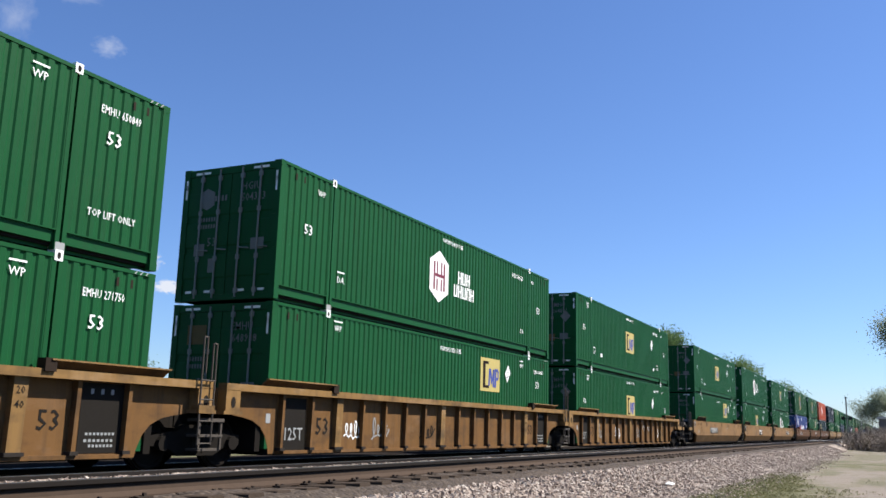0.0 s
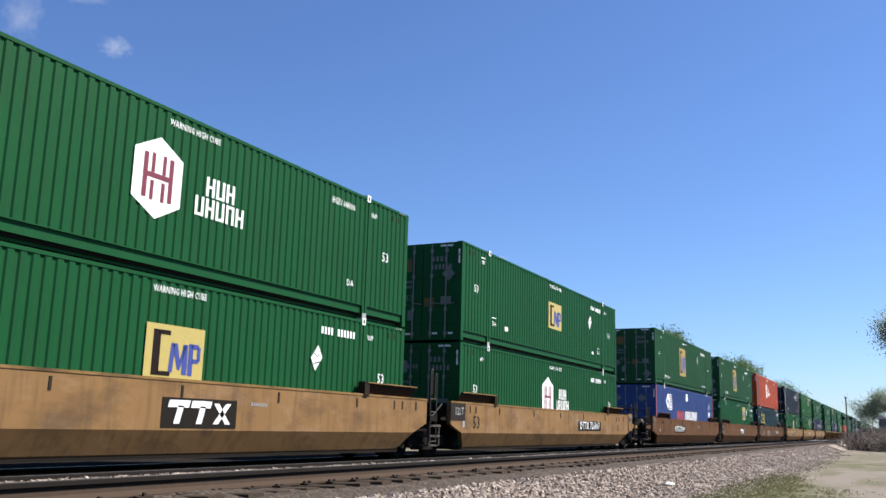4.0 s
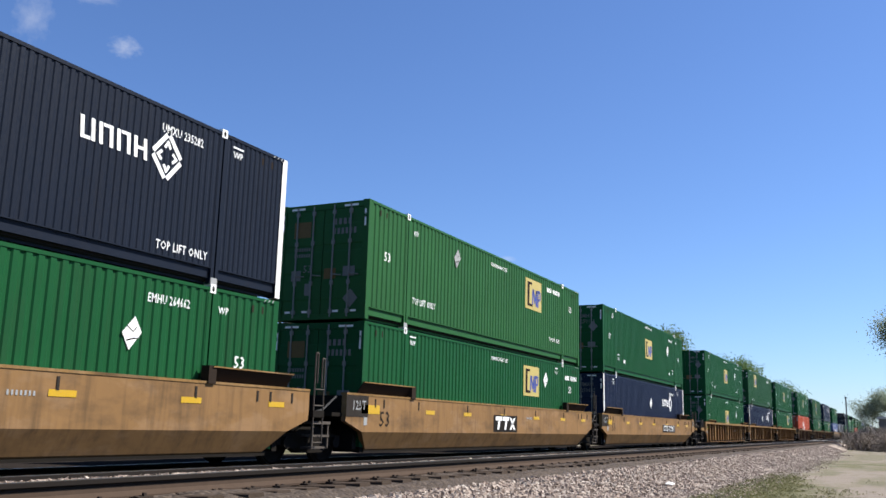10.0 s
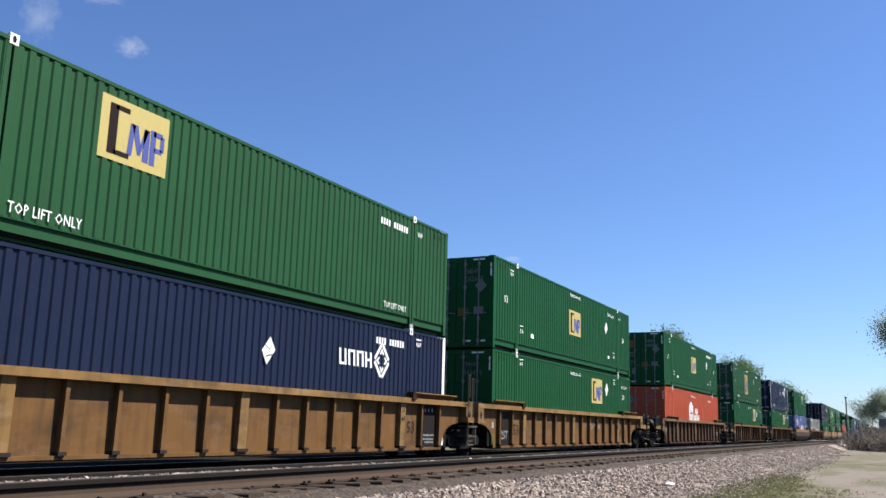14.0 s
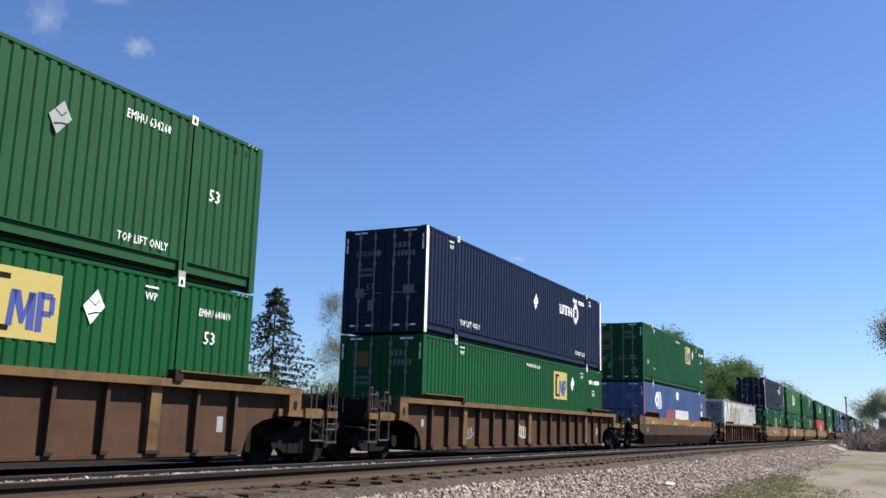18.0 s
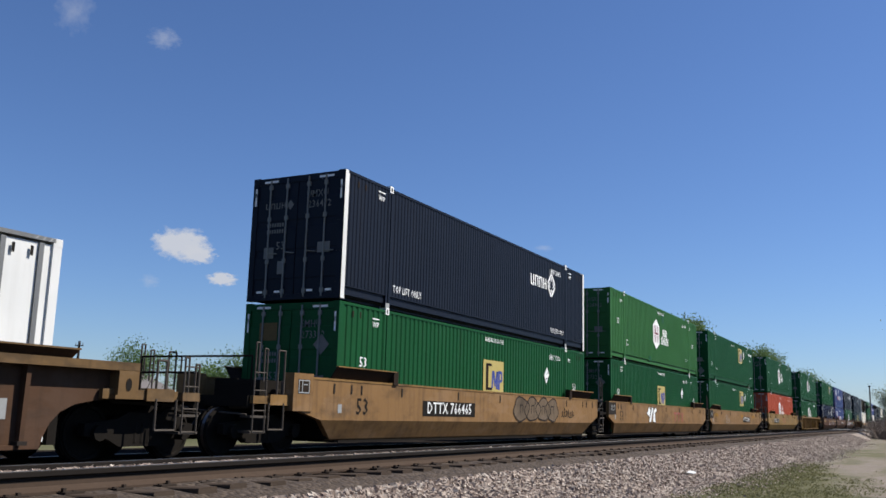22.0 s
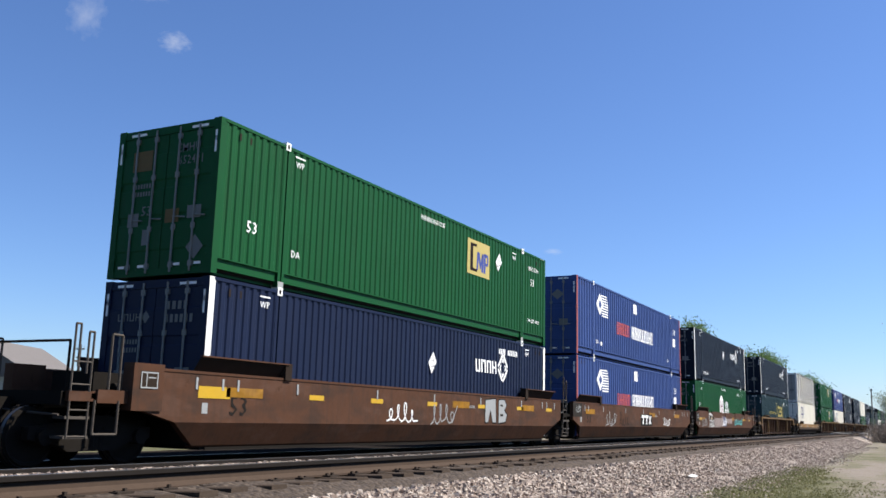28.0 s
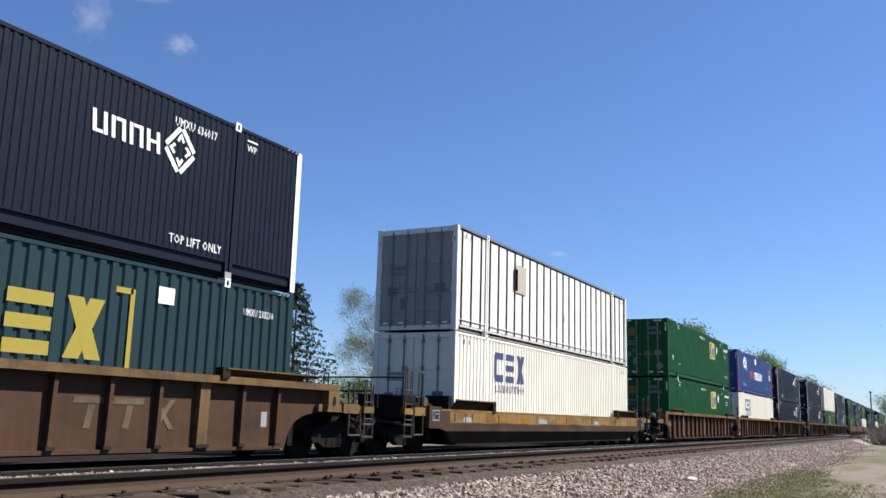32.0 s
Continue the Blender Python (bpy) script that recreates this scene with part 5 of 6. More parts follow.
def wagon_marks(k, root, ribbed, first, last, tint):
    """Writing, patches and graffiti that belong to one wagon alone."""
    lv = 1.306 if ribbed else 1.506
    w, dk = Marks(lv), Marks(lv)
    if not ribbed:
        dk.text("53", 0.75, 0.97, 0.5)
    if ribbed and tint == "ribtan":
        dk.text("53", 1.95, 0.78, 0.5).text("53", 14.3, 0.8, 0.42).text("20", 13.69, 1.22, 0.15, 1.0, 0.115).text("40", 13.69, 1.02, 0.15, 1.0, 0.113)
    elif last and not ribbed:
        dk.text("53", 15.6, 0.95, 0.36)
    elif last:
        w.rect(LEN - 0.72, 0.8, 0.17, 0.28)
    if dk.v:
        part("stencil_figure", dk, INK_BLACK, root, "black stencilled figures", "stuff")
    for a, s in PLATES.get(k, ()):
        p = part("number_plate", Marks(lv + 0.002).rect(a, 1.0, 2.95, 0.37), INK_BLACK, root, "black number panel")
        part("number", Marks(lv + 0.006).text(s, a, 1.0, 0.4, 1.02), INK_WHITE, p, "white wagon number")
    if k in STENCILS:
        a, s = STENCILS[k]
        w.text(s, a, 0.98, 0.3, 0.9)
    if k in (4, 7, 10, 26):
        a = {4: 8.6, 7: 8.3, 10: 8.2, 26: 8.6}[k]
        p = part("logo_panel", Marks(lv + 0.002).rect(a, 0.98, 1.9, 0.5), INK_BLACK, root, "black logo panel")
        lt = Marks(lv + 0.006)
        for i in range(3):
            c = a - 0.55 + 0.55 * i
            if i < 2:
                lt.rect(c, 1.13, 0.5, 0.12, 0, 0.3).rect(c, 0.95, 0.14, 0.3, 0, 0.3)
            else:
                lt.rect(c, 0.98, 0.14, 0.36, 0, 0.9).rect(c, 0.98, 0.14, 0.36, 0, -0.9)
        part("logo_emblem", lt, INK_WHITE, p, "", "stuff")
    if not first and (not ribbed or k in (1, 2, 13, 14)):
        if ribbed:
            part("stencil_panel", Marks(lv).rect(0.9, 0.8, 0.86, 1.1), INK_BLACK, root, "black stencil panel")
            w.text("125T", 0.9, 0.62, 0.36, 0.85, 0.004)
        else:
            part("stencil_panel", Marks(lv + 0.001).rect(-0.48, 1.26, 0.93, 0.48), PANEL_BROWN, root, "dark stencil panel")
            w.text("125T", -0.42, 1.27, 0.3, 0.9, 0.005)
    w.rect(0.06 if ribbed else -0.12, 0.93, 0.14, 0.18)
    if not ribbed:
        w.bars(10.2, 1.18, 0.5, 0.07, 7, fill=0.5)
    part("stencil_set", w, INK_PALE, root, "small white stencils", "stuff")
    if k in (9, 10, 11, 25, 27, 12):
        y = Marks(lv + 0.001)
        for a in (0.1, 3.1, 5.4, 8.0, 10.9, 13.6, 16.0):
            y.rect(a, 1.2, 0.5 if a > 0.2 else 0.8, 0.1 if a > 0.2 else 0.2)
        part("reflector_set", y, STRIP_YELLOW, root, "yellow reflector strips", "stuff")
    tags = {1: ((3.2, 1), (4.4, 2), (6.8, 3)), 2: ((2.9, 4), (5.7, 5), (9.4, 6), (13.0, 9)), 8: ((1.6, 8), (5.6, 9)), 16: ((2.6, 10), (3.7, 11), (4.8, 12), (5.9, 13), (7.0, 14), (8.0, 15)),
            17: ((2.8, 16), (7.1, 17)), 22: ((4.4, 20),), 25: ((6.5, 21), (8.6, 22)), 26: ((5.2, 23), (3.4, 24), (12.2, 25)), 27: ((1.2, 26),)}
    if k in tags:
        for a, seed in tags[k]:
            g = Marks(lv + 0.003)
            g.ribbon(scrawl(seed, a, 0.82 if ribbed else 1.0, 0.75 if ribbed else 1.3, 0.5), 0.035)
            ink = (INK_PALE, INK_WHITE, INK_PALE, INK_BLACK)[seed % 4] if seed != 31 else INK_TEAL
            part("graffiti", g, ink, root, "sprayed graffiti scrawl", "stuff")
    if k == 19:
        part("touch_up_patch", Solid().box(1.5, 1.506, -1.55, -0.95, 1.39, 1.545), PATCH_YELLOW, root, "orange-yellow touch-up paint")
        part("touch_up_patch", Solid().box(1.5, 1.506, 2.6, 3.4, 1.42, 1.53), PATCH_YELLOW, root, "orange-yellow touch-up paint")
    if k in (0, 1, 12, 13):
        part("stencil_panel", Marks(lv).rect(LEN - 0.88, 0.86, 0.84, 1.06), INK_BLACK, root, "black stencil panel")
        part("stencil_set", Marks(lv + 0.004).bars(LEN - 0.88, 0.62, 0.6, 0.04, 8).bars(LEN - 0.9, 0.52, 0.6, 0.04, 7).bars(LEN - 0.85, 0.44, 0.5, 0.04, 7).bars(LEN - 0.9, 1.26, 0.6, 0.08, 3, fill=0.3), INK_PALE, root, "small white stencils", "stuff")
    if k in (22, 25, 26, 27):
        for a in (0.9, 9.6, 14.2):
            part("touch_up_patch", Marks(lv + 0.001).rect(a, 1.22, 1.0, 0.17), PATCH_YELLOW, root, "orange-yellow touch-up paint")
    if k in (18, 29):
        dz = -0.4 if k == 29 else 0.0
        rnd = random.Random(k)
        low_edge = [(LEN + 0.6 - 0.65 * i, 1.2 + dz + rnd.uniform(-0.02, 0.03)) for i in range(27)]
        part("painted_band", Marks(lv + 0.001).poly([(-0.6, 1.49 + dz), (LEN + 0.6, 1.49 + dz)] + low_edge + [(-0.6, 1.2 + dz)]), CHORD_TAN, root, "worn tan band along the upper side")
        for i in range(9):
            a = 0.6 + 1.75 * i + rnd.uniform(-0.3, 0.3)
            w1 = rnd.uniform(0.15, 0.5)
            part("touch_up_patch", Marks(lv + 0.003).poly([(a - w1, 1.24 + dz), (a + w1, 1.22 + dz), (a + w1 * 0.9, 1.34 + dz), (a - w1 * 0.7, 1.38 + dz)]), PATCH_YELLOW if i % 3 else INK_PALE, root, "patch of touch-up paint")
    if k in (21, 23, 28):
        g = Marks(lv + 0.001)
        a, z = {21: (10.65, 1.0), 23: (7.8, 1.0), 28: (12.1, 0.85)}[k]
        for c in (a - 0.75, a):
            g.rect(c, z + 0.19, 0.62, 0.1, 0, 0.2).rect(c, z - 0.05, 0.13, 0.36, 0, 0.2)
        g.rect(a + 0.75, z, 0.12, 0.48, 0, 0.8).rect(a + 0.75, z, 0.12, 0.48, 0.001, -0.8)
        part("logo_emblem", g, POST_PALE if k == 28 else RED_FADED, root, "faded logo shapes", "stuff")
    if k == 21:
        g, o = Marks(lv + 0.002), Marks(lv + 0.004)
        for pts in ([(4.6, 1.1), (5.0, 1.45), (5.35, 1.2), (5.1, 0.95)], [(4.95, 0.75), (5.3, 0.72), (5.75, 1.4), (5.35, 1.42)], [(5.6, 0.74), (6.1, 0.72), (6.0, 1.15), (6.35, 1.25), (6.2, 1.42), (5.75, 1.3)]):
            g.poly(pts)
            o.ribbon(pts + pts[:1], 0.035)
        part("graffiti", g, INK_WHITE, root, "white sprayed graffiti letters", "stuff")
        part("graffiti", o, INK_BLACK, root, "dark outlines of the graffiti", "stuff")
    if k == 20:
        f, g = Marks(lv + 0.002), Marks(lv + 0.004)
        for i, (a, w) in enumerate(((9.7, 0.6), (10.6, 0.62), (11.5, 0.6), (12.3, 0.55))):
            pts = [(a + w * math.cos(q) * (1 + 0.1 * math.sin(4 * q + i)), 1.08 + 0.36 * math.sin(q) * (1 + 0.1 * math.cos(3 * q + i))) for q in np.linspace(0, 6.283, 26)]
            f.poly(pts[:-1], 0.0015 * (i % 2))
            g.ribbon(pts, 0.04, 0.002)
            g.ribbon([(a - 0.12, 0.95), (a - 0.1, 1.2), (a + 0.12, 1.2), (a + 0.1, 1.0)], 0.04)
        for i in range(2):
            g.ribbon(scrawl(80 + i, 13.5 + 0.6 * i, 1.02, 0.6, 0.3, 3), 0.03)
        part("graffiti", f, POST_PALE, root, "pale fills of bubble graffiti", "stuff")
        part("graffiti", g, PANEL_BROWN, root, "dark outlined bubble graffiti", "stuff")
    if k == 25:
        g, o = Marks(lv + 0.002), Marks(lv + 0.005)
        for pts in ([(11.1, 0.76), (11.3, 0.76), (11.45, 1.1), (11.6, 0.76), (11.85, 0.76), (11.8, 1.45), (11.1, 1.4)], [(12.0, 0.74), (12.5, 0.78), (12.62, 1.0), (12.42, 1.12), (12.58, 1.28), (12.4, 1.44), (12.0, 1.42)]):
            g.poly(pts)
            o.ribbon(pts + pts[:1], 0.03)
        o.ribbon([(12.15, 0.98), (12.3, 0.98)], 0.06).ribbon([(12.15, 1.26), (12.28, 1.26)], 0.05)
        part("graffiti", g, INK_PALE, root, "large pale sprayed graffiti shapes", "stuff")
        part("graffiti", o, INK_BLACK, root, "dark outlines of the graffiti", "stuff")
    if k == 27:
        dark, pale, wash, line, teal = (Marks(lv + d) for d in (0.002, 0.002, 0.002, 0.004, 0.003))
        for a in (2.75, 3.45):
            pts = [(a - 0.3, 0.75), (a - 0.1, 0.72), (a, 0.95), (a + 0.12, 0.74), (a + 0.34, 0.78), (a + 0.2, 1.4), (a - 0.2, 1.45)]
            dark.poly(pts)
            line.ribbon(pts + pts[:1], 0.045).ribbon([(a - 0.15, 1.05), (a + 0.2, 1.1)], 0.04)
        line.ribbon([(2.3, 1.36), (2.7, 1.5), (3.2, 1.36), (3.8, 1.49)], 0.05)
        for i, a in enumerate((4.3, 4.95, 5.6, 6.2)):
            pts = [(a + 0.42 * math.cos(q), 1.06 + 0.36 * math.sin(q) * (1 + 0.12 * math.sin(3 * q + i))) for q in np.linspace(0, 6.0, 14)]
            pale.poly(pts, 0.0012 * (i % 2))
            dark.ribbon([(a - 0.2, 0.82), (a - 0.05, 1.3), (a + 0.18, 0.86)], 0.03)
        for i, a in enumerate((6.8, 7.3)):
            wash.poly([(a + 0.36 * math.cos(q), 1.06 + 0.32 * math.sin(q)) for q in np.linspace(0.3, 6.1, 9)], 0.0012 * (i % 2))
            line.ribbon(scrawl(40 + i, a, 1.08, 0.8, 0.5, 3), 0.04)
        for i, a in enumerate((8.1, 8.7, 9.2)):
            pale.poly([(a + 0.3 * math.cos(q), 1.12 + 0.22 * math.sin(q)) for q in np.linspace(0, 5.9, 9)], 0.0012 * (i % 2))
        for i, a in enumerate((10.6, 11.2, 11.8, 12.4, 12.9)):
            teal.ribbon(scrawl(60 + i, a, 1.08, 0.5, 0.42, 2), 0.07)
        part("graffiti", dark, INK_BLACK, root, "black sprayed graffiti letters", "stuff")
        part("graffiti", pale, SPRAY_PINK, root, "pale sprayed graffiti fills", "stuff")
        part("graffiti", wash, INK_NAVY, root, "dark blue sprayed fills", "stuff")
        part("graffiti", line, INK_WHITE, root, "white graffiti outlines", "stuff")
        part("graffiti", teal, INK_TEAL, root, "turquoise sprayed graffiti", "stuff")


def number_marks(k, upper, style, root):
    num = NUMBERS.get((k, upper))
    if style in ("grey", "block_white", "beige", "arrow", "arrow_pale") and not num:
        return
    code = CODES.get(style[:3], "EMHU")
    s, e = Marks(LV + 0.003), Marks(DOOR_Y - 0.012, "end")
    late = style in ("gold_b", "block", "block_bracket")
    a, z = (15.1, 2.4) if late else (13.1, 2.5)
    if num and style == "block":
        s.text(num, 15.42, 2.45, 0.2, 0.8)
        part("code_lettering", Marks(LV + 0.006).text(code, 14.62, 2.45, 0.22, 0.8), INK_BLACK, root, "dark code on a white panel")
        e.text(code, 0.55, 2.4, 0.24, 0.85).text(num, 0.62, 2.16, 0.24, 0.85)
    elif num:
        s.text(code + " " + num, a, z, 0.19 if late else 0.22, 0.72 if late else 0.74)
        e.text(code, 0.55, 2.4, 0.24, 0.85).text(num, 0.62, 2.16, 0.24, 0.85)
    else:
        s.bars(a - 0.42, z, 0.5, 0.16, 4, fill=0.6).bars(a + 0.35, z, 0.76, 0.16, 6, fill=0.6)
        e.bars(0.55, 2.4, 0.55, 0.15, 4).bars(0.62, 2.16, 0.7, 0.15, 6)
    dark = style in ("white",)
    part("side_number", s, INK_BLACK if dark else INK_WHITE, root, "stencilled container number", "stuff")
    part("door_number", e, INK_BLACK if dark else INK_DIM, root, "container number on the doors", "stuff")


def build_train():
    k, u = 0, FIRST
    extra = []
    for side, tint, units, loads in TRAIN:
        for i in range(units):
            distant[0] = k >= 33
            first, last = i == 0, i == units - 1
            ends = ("coupler" if first else "joint", "coupler" if last else "joint")
            brake = BRAKES.get(k, (False, False))
            ribbed = side == "r"
            body, chord, word = PAINTS[tint]
            w = from_stock(("wagon", side, tint, ends, brake, k in (8, 23, 27), k == 29, distant[0]), lambda: build_wagon(ribbed, body, chord, ends, brake, k in (8, 23, 27), 0.4 if k == 29 else 0.0))
            upper, lower = loads[i]
            what = "two stacked containers" if upper else "a single container"
            label = f"{word} {'ribbed' if ribbed else 'smooth-sided'} steel well wagon carrying {what}"
            if k in (8, 16, 17, 20, 21, 25, 26, 27):
                label = f"{word} {'ribbed' if ribbed else 'smooth'} well wagon with graffiti, carrying {what}"
            tagged(w, label, "well wagon", "wagons of the train")
            here = u + SLACK.get(k, 0.0)
            movers.append((w, here, 0.0))
            extra.append(("w", k, w, ribbed, first, (last, tint)))
            for up, style in ((0, lower), (1, upper)):
                if not style:
                    continue
                c = from_stock(("container", style, distant[0]), lambda: build_container(style))
                ink = STYLES[style][4]
                where = "stacked on another" if up else "in a well wagon"
                deco = {"gol": "yellow square logo", "hex": "white hexagon logo", "rin": "white diamond logo", "arr": "red posts", "blo": "block wordmark",
                        "whi": "stained panels", "gre": "tan patch", "bei": "plain side"}[style[:3]]
                tagged(c, f"{ink} container with {deco}, {where}", "container", "containers of the train")
                movers.append((c, here, FLOOR_Z + up * (HIGH + 0.058)))
                extra.append(("c", k, c, up, style, None))
            k += 1
            u += UNIT_STEP if not last else WAGON_STEP
    distant[0] = False
    for kind, k, ob, a, b, c in extra:
        if kind == "w":
            wagon_marks(k, ob, a, b, *c)
        else:
            number_marks(k, a, b, ob)


build_train()


# ---- trees, brush, grass ----
BARK = plain("grey_brown_bark", (0.0955, 0.0746, 0.0567), 0.9, 0, 6, 0.3, 0.3)
TWIG = plain("dry_grey_twigs", (0.2029, 0.1671, 0.1373), 0.9, 0, 6, 0.3, 0)


def leaf_material(name, a, b):
    m, t, bs = shader(name, 0.7, 0, 0.2)
    g = t.nodes.new("ShaderNodeNewGeometry")
    col = mix(t, g.outputs["Random Per Island"], a, b)
    link(t, col, bs.inputs["Base Color"])
    tl, mx = t.nodes.new("ShaderNodeBsdfTranslucent"), t.nodes.new("ShaderNodeMixShader")
    mx.inputs[0].default_value = 0.45
    link(t, col, tl.inputs["Color"])
    link(t, bs.outputs[0], mx.inputs[1])
    link(t, tl.outputs[0], mx.inputs[2])
    link(t, mx.outputs[0], t.nodes["Material Output"].inputs["Surface"])
    return m


LEAF_SPRING = leaf_material("young_spring_leaves", (0.055, 0.105, 0.032), (0.15, 0.225, 0.085))
LEAF_OLIVE = leaf_material("sparse_olive_leaves", (0.085, 0.1, 0.06), (0.19, 0.205, 0.13))
LEAF_SPRUCE = leaf_material("dark_spruce_needles", (0.0179, 0.0274, 0.0155), (0.0477, 0.0597, 0.0328))
LEAF_GRASS = leaf_material("spring_grass_blades", (0.075, 0.08, 0.03), (0.175, 0.165, 0.08))
LEAF_GREY = leaf_material("grey_green_leaves", (0.15, 0.18, 0.125), (0.3, 0.34, 0.24))


def leaves_mesh(name, pts, size, material, rs, flat=0.0):
    """Small folded quads, one island each, round the given places."""
    n = len(pts)
    p = np.array(pts)
    a = rs.normal(size=(n, 3))
    a /= np.linalg.norm(a, axis=1)[:, None]
    b = np.cross(a, rs.normal(size=(n, 3)))
    b /= np.linalg.norm(b, axis=1)[:, None]
    s = size * rs.uniform(0.6, 1.4, (n, 1))
    v = np.stack([p - a * s, p + b * s * 0.45, p + a * s, p - b * s * 0.45], 1)
    me = bpy.data.meshes.new(name)
    me.from_pydata(v.reshape(-1, 3).tolist(), [], np.arange(4 * n).reshape(-1, 4).tolist())
    me.materials.append(material)
    return me


def grow(s, rs, a, way, length, r, depth, tips, spread=0.75, bend=0.25, up=0.12):
    """One limb and its forks."""
    p, d = Vector(a), Vector(way).normalized()
    steps = 3
    for i in range(steps):
        d = (d + Vector(rs.normal(size=3)) * bend * 0.5 + Vector((0, 0, up))).normalized()
        q = p + d * length / steps
        r1 = r * (1 - 0.22)
        s.rod(p, q, r, r1, n=6 if r > 0.05 else 4, caps=False)
        if depth <= 1:
            tips.append(tuple(q))
        p, r = q, r1
    if depth > 0:
        for k in range(rs.randint(2, 4)):
            w = (d + Vector(rs.normal(size=3)) * spread).normalized()
            grow(s, rs, p, w, length * rs.uniform(0.6, 0.82), r * 0.68, depth - 1, tips, spread, bend, up)


def tree(name, label, x, y, height, seed, leaf, leaf_count, leaf_size, cloud, depth=5, trunk=0.22, stems=1, spread=0.75, up=0.12, lean=(0, 0)):
    rs = np.random.RandomState(seed)
    root = thing(name, pose(x, y, GROUND_Z - 0.02), label, "tree")
    s, tips = Solid(), []
    for k in range(stems):
        w = Vector((rs.normal() * (0.3 if stems > 1 else 0.05) + lean[0], rs.normal() * (0.3 if stems > 1 else 0.05) + lean[1], 1))
        grow(s, rs, (rs.normal() * 0.15, rs.normal() * 0.15, -0.2), w, height * 0.27, trunk, depth, tips, spread, 0.25, up)
    top = max(p[2] for p in tips)
    k = height / top
    s.v = [(a * k, b * k, c * k) for a, b, c in s.v]
    part("trunk", s, BARK, root, "tapered trunk and limbs")
    tips = np.array(tips) * k
    pick = tips[rs.randint(0, len(tips), leaf_count)] + rs.normal(size=(leaf_count, 3)) * cloud
    part("crown", leaves_mesh("crown", pick, leaf_size, leaf, rs), None, root, "crown of many small leaves")
    return root


def spruce(x, y, height, seed):
    rs = np.random.RandomState(seed)
    root = thing("spruce_tree", pose(x, y, GROUND_Z - 0.02), "tall dark green spruce tree with drooping boughs", "tree")
    s, pts = Solid().rod((0, 0, -0.2), (0, 0, height), 0.28, 0.03, n=8), []
    z = 1.6
    while z < height - 0.2:
        f = (height - z) / height
        reach = 0.45 + 6.6 * f ** 0.8
        for k in range(rs.randint(8, 12)):
            q, r = rs.uniform(0, 6.283), reach * rs.uniform(0.6, 1.08)
            tip = (r * math.cos(q), r * math.sin(q), z - r * 0.12 + 0.3 * f)
            s.rod((0, 0, z + 0.2), tip, 0.045 * f + 0.012, 0.008, n=4, caps=False)
            n = int(12 + 26 * f)
            for j in range(n):
                u = rs.uniform(0.25, 1.05)
                side = rs.normal() * 0.28 * (0.4 + f)
                pts.append((tip[0] * u - math.sin(q) * side, tip[1] * u + math.cos(q) * side, z + 0.2 + (tip[2] - z - 0.2) * u - abs(rs.normal()) * 0.25))
        z += 0.42 + 0.42 * f
    part("trunk", s, BARK, root, "trunk and boughs")
    part("needles", leaves_mesh("needles", pts, 0.2, LEAF_SPRUCE, rs), None, root, "hanging clumps of dark needles")


def polar(az, dist):
    return dist * math.sin(radians(az)), dist * math.cos(radians(az))


spruce(*polar(-37.3, 95), 15.2, 3)
tree("willow_tree", "large old willow tree just coming into leaf", *polar(-29.6, 92), 14.9, 11, LEAF_OLIVE, 90000, 0.055, 0.34, 6, 0.42, 3, 0.8, 0.1)
tree("willow_tree", "smaller willow tree with thin spring leaves", *polar(-24.9, 96), 12.9, 15, LEAF_OLIVE, 46000, 0.055, 0.32, 5, 0.25, 2, 0.7, 0.14)
for az, d, h, seed in ((-14.6, 128, 13.0, 21), (-13.2, 132, 14.6, 22), (-11.6, 138, 11.6, 23), (-9.9, 172, 14.2, 24), (-8.7, 182, 14.4, 25), (-7.5, 200, 12.0, 26), (-16.3, 125, 9.6, 27)):
    tree("leafy_tree", "broad tree in fresh green spring leaf behind the track", *polar(az, d), h, seed, LEAF_SPRING, 34000, 0.17, 0.65, 5, 0.28, 2, 0.8, 0.08)
for az, d, h, seed in ((-40.2, 74, 5.4, 31), (-42.0, 80, 4.4, 32), (-46.4, 82, 6.4, 33), (-38.2, 78, 5.0, 34), (-33.5, 84, 4.6, 35), (-20.5, 95, 5.2, 36)):
    tree("leafy_shrub", "rounded shrub in fresh green leaf behind the track", *polar(az, d), h, seed, LEAF_SPRING, 7000, 0.1, 0.42, 4, 0.12, 3, 0.9, 0.06)
tree("roadside_tree", "tree with grey-green young leaves beside the dirt road", 2.3, 100, 13.9, 41, LEAF_GREY, 46000, 0.1, 0.75, 5, 0.34, 1, 0.85, 0.1, (0.0, 0))
tree("roadside_tree", "small round tree with grey-green leaves behind the shed", -1.1, 152, 7.8, 42, LEAF_GREY, 20000, 0.1, 0.55, 5, 0.18, 2, 0.8, 0.08)


def brush(name, label, places, seed):
    rs = np.random.RandomState(seed)
    s = Solid()
    for x, y, h in places:
        for k in range(34):
            a = (x + rs.normal() * 0.7, y + rs.normal() * 1.2, GROUND_Z - 0.05)
            b = (a[0] + rs.normal() * 0.5, a[1] + rs.normal() * 0.6, GROUND_Z + h * rs.uniform(0.5, 1.05))
            s.rod(a, b, 0.03, 0.012, n=3, caps=False)
            for j in range(3):
                u = rs.uniform(0.3, 0.95)
                c = [a[i] + (b[i] - a[i]) * u for i in range(3)]
                s.rod(c, (c[0] + rs.normal() * 0.35, c[1] + rs.normal() * 0.35, c[2] + abs(rs.normal()) * 0.3), 0.016, 0.006, n=3, caps=False)
    tagged(new(name, s.mesh(name, TWIG)), label, "brush", kind="stuff")


